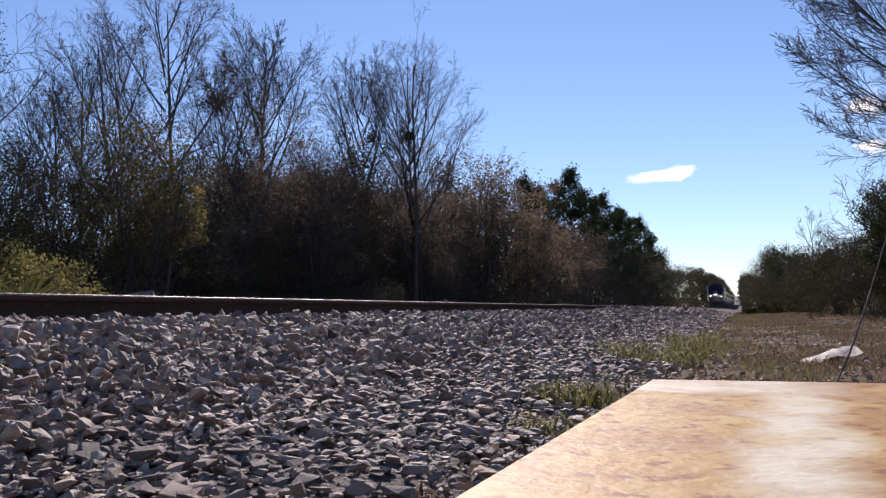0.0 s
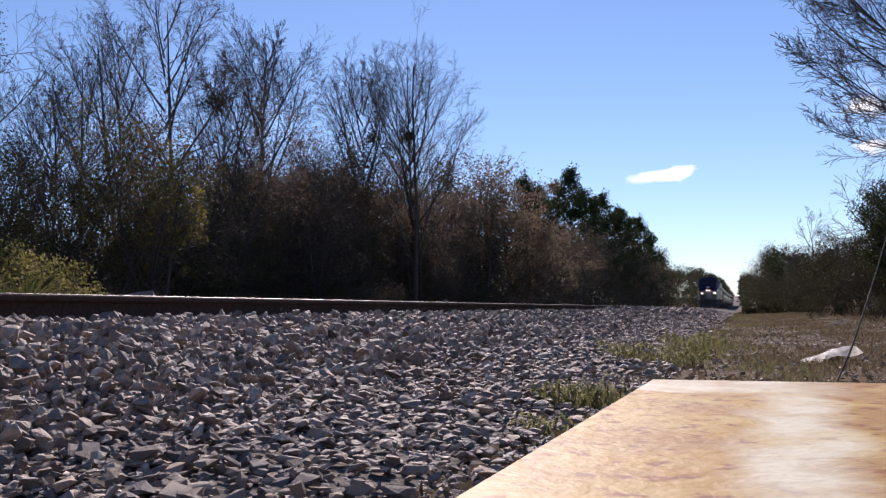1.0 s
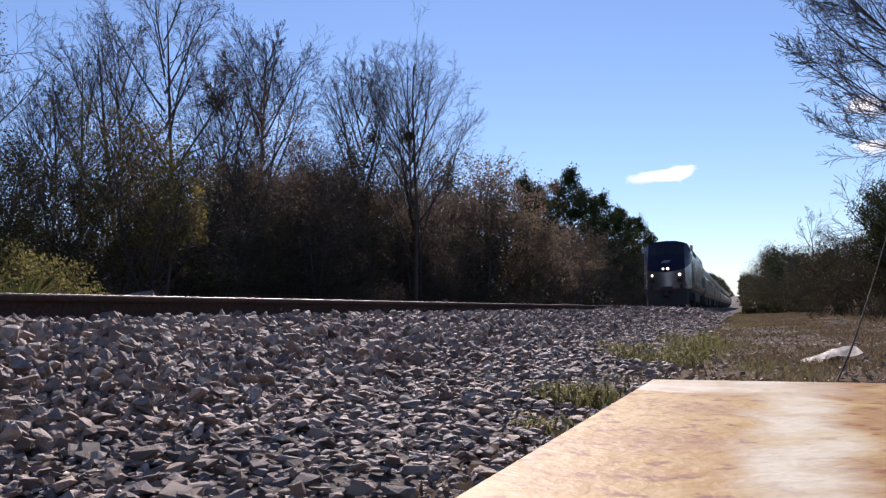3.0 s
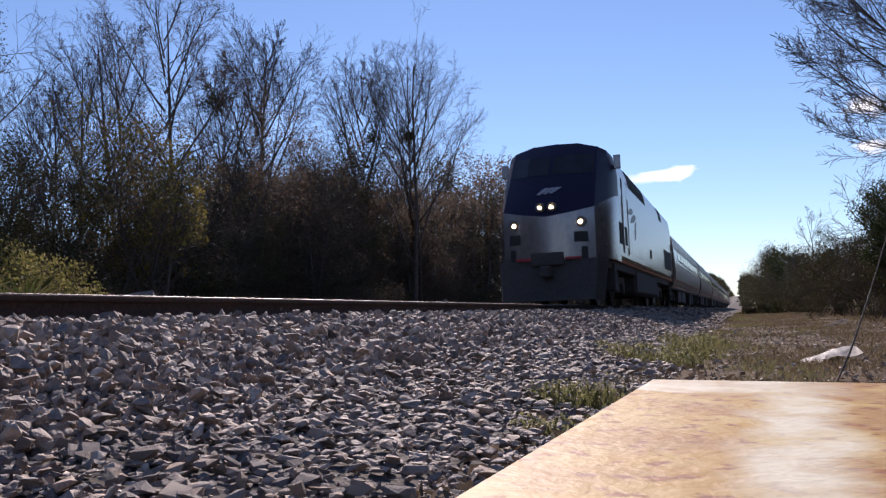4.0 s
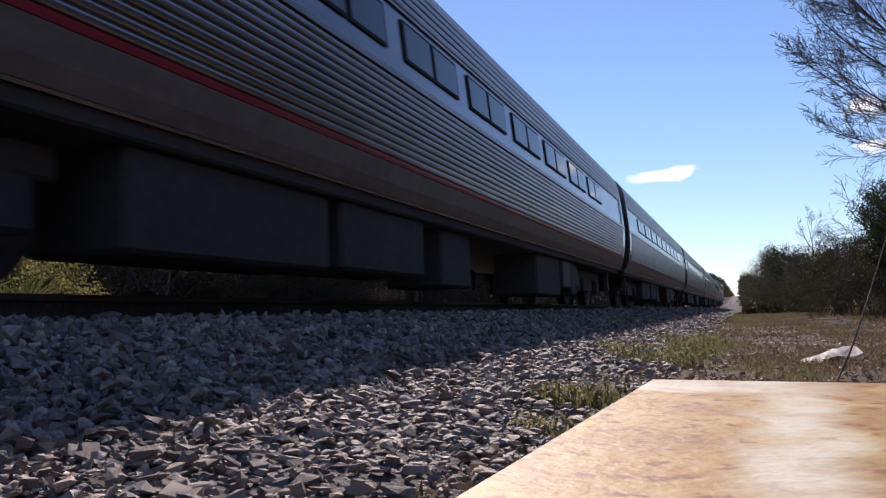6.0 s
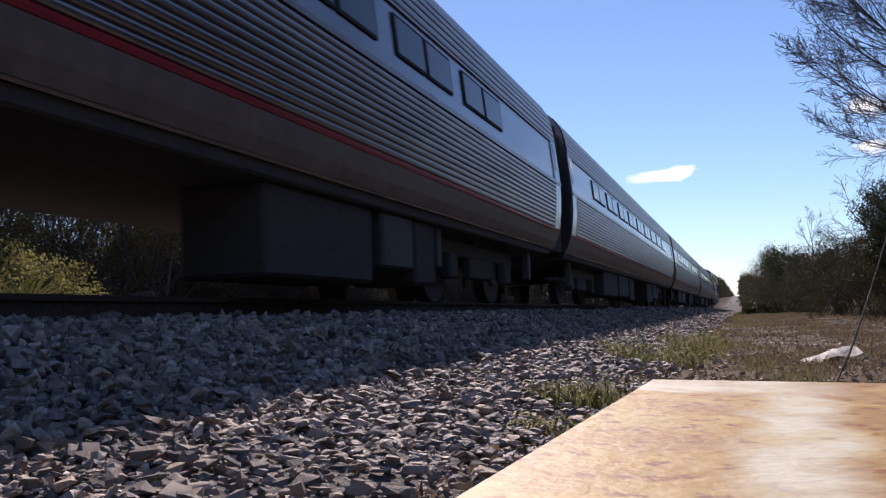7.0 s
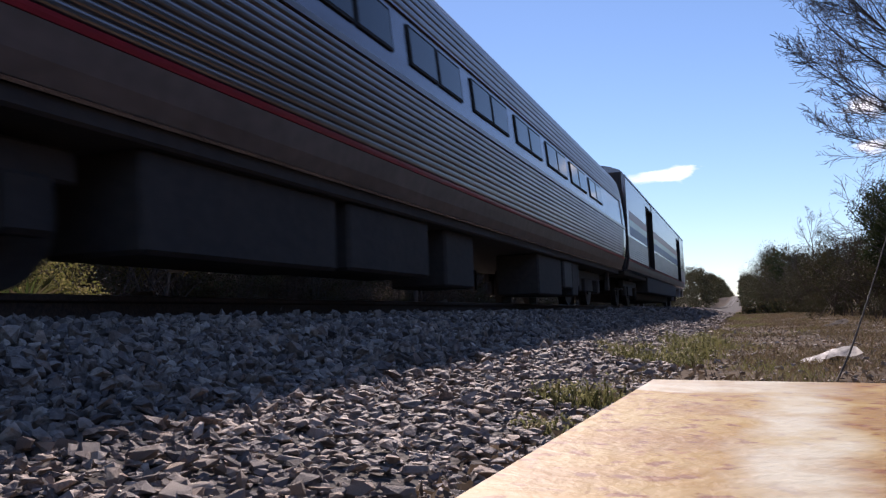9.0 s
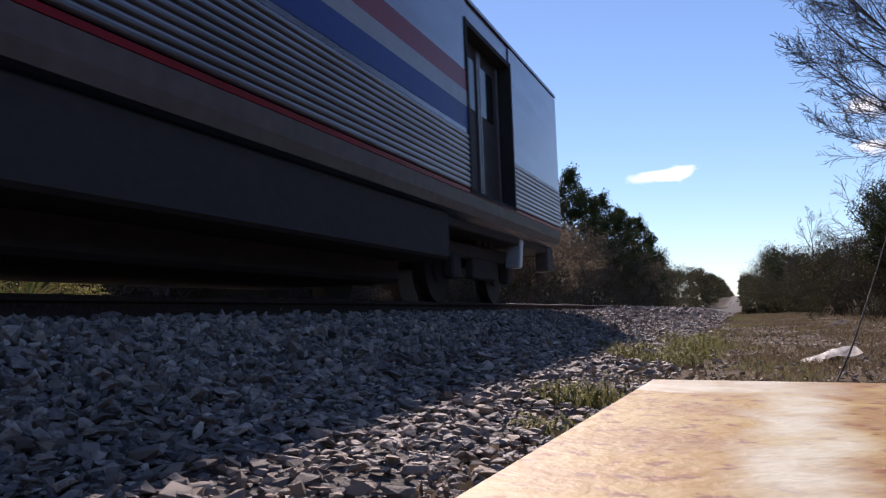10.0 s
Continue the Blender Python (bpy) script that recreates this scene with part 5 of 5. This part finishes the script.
# ---------------------------------------------------------------- rusty box on which the camera stands
def plate_mat(skew):
    m, nt, bs, _ = node_mat("worn_painted_steel")
    tc = nt.nodes.new("ShaderNodeTexCoord")
    sep = nt.nodes.new("ShaderNodeSeparateXYZ")
    nt.links.new(tc.outputs["Object"], sep.inputs[0])
    fine, broad, blotch = grain(nt, 120.0, 0.40, 0.62), grain(nt, 26.0, 0.42, 0.60, 7.0), grain(nt, 11.0, 0.43, 0.58, 6.0)
    tan = mixed(nt, broad, (0.40, 0.245, 0.062), (0.45, 0.315, 0.115))
    rust = mixed(nt, fine, (0.20, 0.075, 0.03), (0.32, 0.145, 0.055))
    spots = grain(nt, 75.0, 0.55, 0.64, 3.0)
    base = mixed(nt, spots, mixed(nt, blotch, tan, mixed(nt, 0.5, tan, rust)), rust)

    def band(sock, centre, half, soft, wob):
        """1 inside an uneven-edged band about a centre."""
        s = nt.nodes.new("ShaderNodeMath")
        s.operation = "ADD"
        nt.links.new(sock, s.inputs[0])
        w = nt.nodes.new("ShaderNodeMath")
        w.operation = "MULTIPLY_ADD"
        w.inputs[1].default_value, w.inputs[2].default_value = wob, -centre - wob / 2
        nt.links.new(blotch, w.inputs[0])
        nt.links.new(w.outputs[0], s.inputs[1])
        ab = nt.nodes.new("ShaderNodeMath")
        ab.operation = "ABSOLUTE"
        nt.links.new(s.outputs[0], ab.inputs[0])
        r = nt.nodes.new("ShaderNodeMapRange")
        r.inputs[1].default_value, r.inputs[2].default_value = half, half - soft
        nt.links.new(ab.outputs[0], r.inputs[0])
        return r.outputs[0]
    across = nt.nodes.new("ShaderNodeMath")
    across.operation = "MULTIPLY_ADD"
    across.inputs[1].default_value = -skew
    nt.links.new(sep.outputs[1], across.inputs[0])
    nt.links.new(sep.outputs[0], across.inputs[2])
    # White streak running away from the lens, and a white strip along the far edge.
    streak = band(across.outputs[0], 0.105, 0.030, 0.018, 0.012)
    lip = band(sep.outputs[1], 0.0, 0.10, 0.012, 0.02)
    near = nt.nodes.new("ShaderNodeMapRange")
    near.inputs[1].default_value, near.inputs[2].default_value = 0.150, 0.105
    nt.links.new(across.outputs[0], near.inputs[0])
    lip2 = nt.nodes.new("ShaderNodeMath")
    lip2.operation = "MULTIPLY"
    nt.links.new(lip, lip2.inputs[0])
    nt.links.new(near.outputs[0], lip2.inputs[1])
    mx = nt.nodes.new("ShaderNodeMath")
    mx.operation = "MAXIMUM"
    nt.links.new(streak, mx.inputs[0])
    nt.links.new(lip2.outputs[0], mx.inputs[1])
    keep = nt.nodes.new("ShaderNodeMath")
    keep.operation = "MULTIPLY"
    patchy = nt.nodes.new("ShaderNodeMapRange")
    patchy.inputs[3].default_value, patchy.inputs[4].default_value = 0.86, 0.42
    nt.links.new(broad, patchy.inputs[0])
    nt.links.new(patchy.outputs[0], keep.inputs[1])
    nt.links.new(mx.outputs[0], keep.inputs[0])
    nt.links.new(mixed(nt, keep.outputs[0], base, (0.63, 0.60, 0.47)), bs.inputs["Base Color"])
    bs.inputs["Roughness"].default_value = 0.55
    bs.inputs["Specular IOR Level"].default_value = 0.10
    bumped(nt, bs, fine, 0.15, 0.002)
    return m


def build_box():
    """The lid lies square to the lens's sideways lean; its far left corner is the origin."""
    eye = Vector(EYE)
    turn = look(EYE, AIM, ROLL).to_3x3()
    right, up, back = turn.col[0], turn.col[1], turn.col[2]
    flat = (back * -1451 - up * 99).normalized()
    normal = right.cross(flat).normalized()
    drop = 0.058

    def on_lid(px, py):
        way = right * (px - 784) - up * (py - 441) - back * 1451
        return eye + way * (-drop / way.dot(normal))
    corner, edge, far = on_lid(1150, 671), on_lid(800, 868), on_lid(1568, 678)
    ydir = (corner - edge).normalized()
    xdir = (far - corner).normalized()
    root = new("steel_box")
    side = normal.cross(xdir).normalized()
    root.matrix_world = Matrix.Translation(corner) @ Matrix((xdir, side, normal)).transposed().to_4x4()
    skew = ydir.dot(xdir)

    def slab(x0, x1, y0, y1, z0, z1, bevel):
        bm = bmesh.new()
        vs = [bm.verts.new((x + skew * y, y, z)) for z in (z0, z1) for y in (y0, y1) for x in (x0, x1)]
        for q in ((0, 2, 3, 1), (4, 5, 7, 6), (0, 1, 5, 4), (2, 6, 7, 3), (0, 4, 6, 2), (1, 3, 7, 5)):
            bm.faces.new([vs[i] for i in q])
        bmesh.ops.bevel(bm, geom=list(bm.edges), offset=bevel, segments=2, affect="EDGES")
        return bm
    m = plate_mat(skew)
    part("lid", slab(0, 0.62, -1.05, 0, -0.03, 0, 0.003), m, root, "tan painted lid with rust spots, a white streak and a white far strip")
    # Body added under the lid, its shade put in as dark wood colour.
    part("box_body", slab(0.02, 0.60, -1.03, -0.02, -0.42, -0.03, 0.004), M_DARKWOOD_SHADE, root, "unseen box side coloured dark for shade")
    return tagged(root, "rust-stained tan steel box beside the track", "box")


build_box()


# ---------------------------------------------------------------- clouds, far behind everything
def cloud_mat(seed, wide, tall):
    m, nt, bs, out = node_mat("sunlit_cloud")
    nt.nodes.remove(bs)
    tc = nt.nodes.new("ShaderNodeTexCoord")
    no = nt.nodes.new("ShaderNodeTexNoise")
    no.noise_dimensions = "4D"
    no.inputs["W"].default_value, no.inputs["Scale"].default_value, no.inputs["Detail"].default_value = seed, 3.4, 8.0
    mp = nt.nodes.new("ShaderNodeMapping")
    mp.inputs["Scale"].default_value = (1.0 / wide, 1.0 / tall, 1.0)
    nt.links.new(tc.outputs["Object"], mp.inputs[0])
    nt.links.new(mp.outputs[0], no.inputs["Vector"])
    ln = nt.nodes.new("ShaderNodeVectorMath")
    ln.operation = "LENGTH"
    nt.links.new(mp.outputs[0], ln.inputs[0])
    k = nt.nodes.new("ShaderNodeMath")
    k.operation = "MULTIPLY_ADD"
    k.inputs[1].default_value, k.inputs[2].default_value = -2.0, 0.20
    nt.links.new(ln.outputs["Value"], k.inputs[0])
    s = nt.nodes.new("ShaderNodeMath")
    s.operation = "MULTIPLY_ADD"
    s.inputs[1].default_value = 1.6
    nt.links.new(no.outputs[0], s.inputs[0])
    nt.links.new(k.outputs[0], s.inputs[2])
    r = nt.nodes.new("ShaderNodeMapRange")
    r.inputs[1].default_value, r.inputs[2].default_value = 0.42, 0.95
    nt.links.new(s.outputs[0], r.inputs[0])
    em = nt.nodes.new("ShaderNodeEmission")
    em.inputs[0].default_value, em.inputs[1].default_value = (1.0, 0.99, 0.97, 1), CLOUD_GLOW
    tr = nt.nodes.new("ShaderNodeBsdfTransparent")
    mx = nt.nodes.new("ShaderNodeMixShader")
    nt.links.new(r.outputs[0], mx.inputs[0])
    nt.links.new(tr.outputs[0], mx.inputs[1])
    nt.links.new(em.outputs[0], mx.inputs[2])
    nt.links.new(mx.outputs[0], out.inputs[0])
    return m


CLOUD_GLOW = 1.15
for seed, at, wide, tall, lean in ((1.0, (-205.0, 2558.0, 408.0), 300, 96, 0.0), (3.0, (-150.0, 2575.0, 424.0), 200, 70, 0.0), (5.0, (399.6, 2755.6, 610.0), 230, 150, 0.0), (9.0, (415.0, 2770.0, 480.0), 200, 90, 0.0)):
    me = mesh_from("cloud", [(-0.5 * wide, -0.5 * tall, 0), (0.5 * wide, -0.5 * tall, 0), (0.5 * wide, 0.5 * tall, 0), (-0.5 * wide, 0.5 * tall, 0)], [(0, 1, 2, 3)], [cloud_mat(seed, wide, tall)])
    ob = new("cloud", me)
    ob.matrix_world = look(at, (2 * at[0] - EYE[0], 2 * at[1], 2 * at[2] - EYE[2])) @ pose(0, 0, 0, 180, 0, 180 + math.degrees(lean))
    tagged(ob, "small white fair-weather cloud in a blue sky", "cloud", kind="structure")


# ---------------------------------------------------------------- ballast stones, last
def stone_kinds(count, low, high):
    """Blocky broken stones of a unit size, as convex hulls."""
    rng = np.random.default_rng(99)
    out = []
    for k in range(count):
        bm = bmesh.new()
        n = int(rng.integers(low, high))
        p = rng.normal(0, 1, (n, 3))
        p /= ((p ** 4).sum(1) ** 0.25)[:, None]
        p *= rng.uniform(0.78, 1.0, (n, 1)) * np.array((rng.uniform(0.52, 0.70), rng.uniform(0.38, 0.52), rng.uniform(0.28, 0.46)))
        for q in p:
            bm.verts.new(q)
        res = bmesh.ops.convex_hull(bm, input=bm.verts)
        bmesh.ops.delete(bm, geom=[g for g in res["geom_interior"] if isinstance(g, bmesh.types.BMVert)], context="VERTS")
        bm.verts.index_update()
        out.append((np.array([v.co[:] for v in bm.verts]), np.array([[v.index for v in f.verts] for f in bm.faces if len(f.verts) == 3])))
        bm.free()
    return out


def turns(rng, tilt):
    """Random turns, each tipped from lying flat by about its tilt."""
    n = tilt.size
    q = rng.normal(0, 1, (n, 4))
    q /= np.hypot(q[:, 0], q[:, 3])[:, None]
    q[:, 1] *= tilt * np.hypot(q[:, 0], q[:, 3])
    q[:, 2] *= tilt * np.hypot(q[:, 0], q[:, 3])
    q /= np.linalg.norm(q, axis=1)[:, None]
    w, x, y, z = q.T
    return np.stack([1 - 2 * (y * y + z * z), 2 * (x * y - z * w), 2 * (x * z + y * w), 2 * (x * y + z * w), 1 - 2 * (x * x + z * z), 2 * (y * z - x * w), 2 * (x * z - y * w), 2 * (y * z + x * w), 1 - 2 * (x * x + y * y)], 1).reshape(-1, 3, 3)


def scatter_stones():
    near_kinds, far_kinds = stone_kinds(28, 9, 13), stone_kinds(16, 7, 10)
    kinds = near_kinds + far_kinds
    rng = np.random.default_rng(6)
    xs, ys, ss = [], [], []
    for x0, x1, y0, y1, step, big in ((2.35, 4.25, 0.5, 3.0, 0.0225, 0.0325), (4.3, 7.6, 2.0, 18.0, 0.17, 0.030), (0.86, 2.35, 0.5, 3.0, 0.031, 0.041), (0.86, 4.22, 3.0, 9.0, 0.0315, 0.039), (0.86, 4.15, 9.0, 22.0, 0.048, 0.046), (0.86, 4.1, 22.0, 60.0, 0.11, 0.092), (-2.6, 0.66, -6.0, 12.0, 0.13, 0.115), (0.86, 4.2, -6.0, 0.5, 0.075, 0.075)):
        gx, gy = np.meshgrid(np.arange(x0, x1, step), np.arange(y0, y1, step))
        x = gx.ravel() + rng.uniform(-0.5, 0.5, gx.size) * step
        y = gy.ravel() + rng.uniform(-0.5, 0.5, gx.size) * step
        keep = (x < 3.55) | (x > 4.26) | (rng.random(x.size) > (x - 3.55) / 0.95)
        xs.append(x[keep])
        ys.append(y[keep])
        ss.append(big * np.clip(rng.lognormal(-0.05, 0.38, keep.sum()), 0.45, 2.0))
    x, y, s = np.concatenate(xs), np.concatenate(ys), np.concatenate(ss)
    toe = np.clip((x - 2.7) / 0.8, 0, 1)
    z = np.array([cross(a) + rise(b) for a, b in zip(x, y)]) + 0.006 + rng.uniform(-0.25, 0.75 - 0.35 * toe) * s - 0.03 * np.clip((1.5 - x) / 0.5, 0, 1)
    rot = turns(rng, 0.38 - 0.27 * toe)
    kind = np.where(y < 9.0, rng.integers(0, len(near_kinds), x.size), len(near_kinds) + rng.integers(0, len(far_kinds), x.size))
    squash = 1.08 - 0.44 * toe
    near = (x > 3.2) & (x < 4.1) & (y > 1.2) & (y < 2.0) & (s > 0.030)
    single = np.flatnonzero(near)[:300]
    mask = np.ones(x.size, bool)
    mask[single] = False
    verts, faces, base = [], [], 0
    for k, (v, f) in enumerate(kinds):
        idx = np.flatnonzero(mask & (kind == k))
        flat = v[None] * np.stack([np.ones(idx.size), np.ones(idx.size), squash[idx]], 1)[:, None, :]
        pts = np.einsum("nij,nvj->nvi", rot[idx], flat) * s[idx][:, None, None] + np.stack([x[idx], y[idx], z[idx]], 1)[:, None, :]
        verts.append(pts.reshape(-1, 3))
        faces.append((f[None] + (base + np.arange(idx.size) * len(v))[:, None, None]).reshape(-1, 3))
        base += idx.size * len(v)
    me = fast_mesh("loose_stones", np.concatenate(verts), np.concatenate(faces), M_STONE)
    tagged(part("loose_stones", me, None, ballast, "grey and pinkish crushed granite stones"), kind="stuff")
    shared = [fast_mesh("stone", v, f, M_STONE_ONE) for v, f in kinds]
    for i in single:
        ob = new("stone", shared[kind[i]])
        m = Matrix([[*rot[i][r], 0] for r in range(3)] + [[0, 0, 0, 1]])
        ob.parent = ballast
        ob.matrix_local = Matrix.Translation((x[i], y[i], z[i])) @ m @ Matrix.Diagonal((s[i], s[i], s[i] * squash[i], 1))


scatter_stones()

# ---------------------------------------------------------------- what moves
def motions():
    """The train runs towards the camera and past it at a steady pace, following the grade."""
    for thing, back, length in MOVING:
        rows = []
        for k in range(21):
            t = 0.5 * k
            y = SPEED * (PASS - t) + back
            za, zb = rise(y + length * 0.15), rise(y + length * 0.85)
            rows.append((t, pose(0, y, za - (zb - za) * 0.15 / 0.7, math.degrees(math.atan2(zb - za, length * 0.7)))))
        walk(thing, rows)


motions()
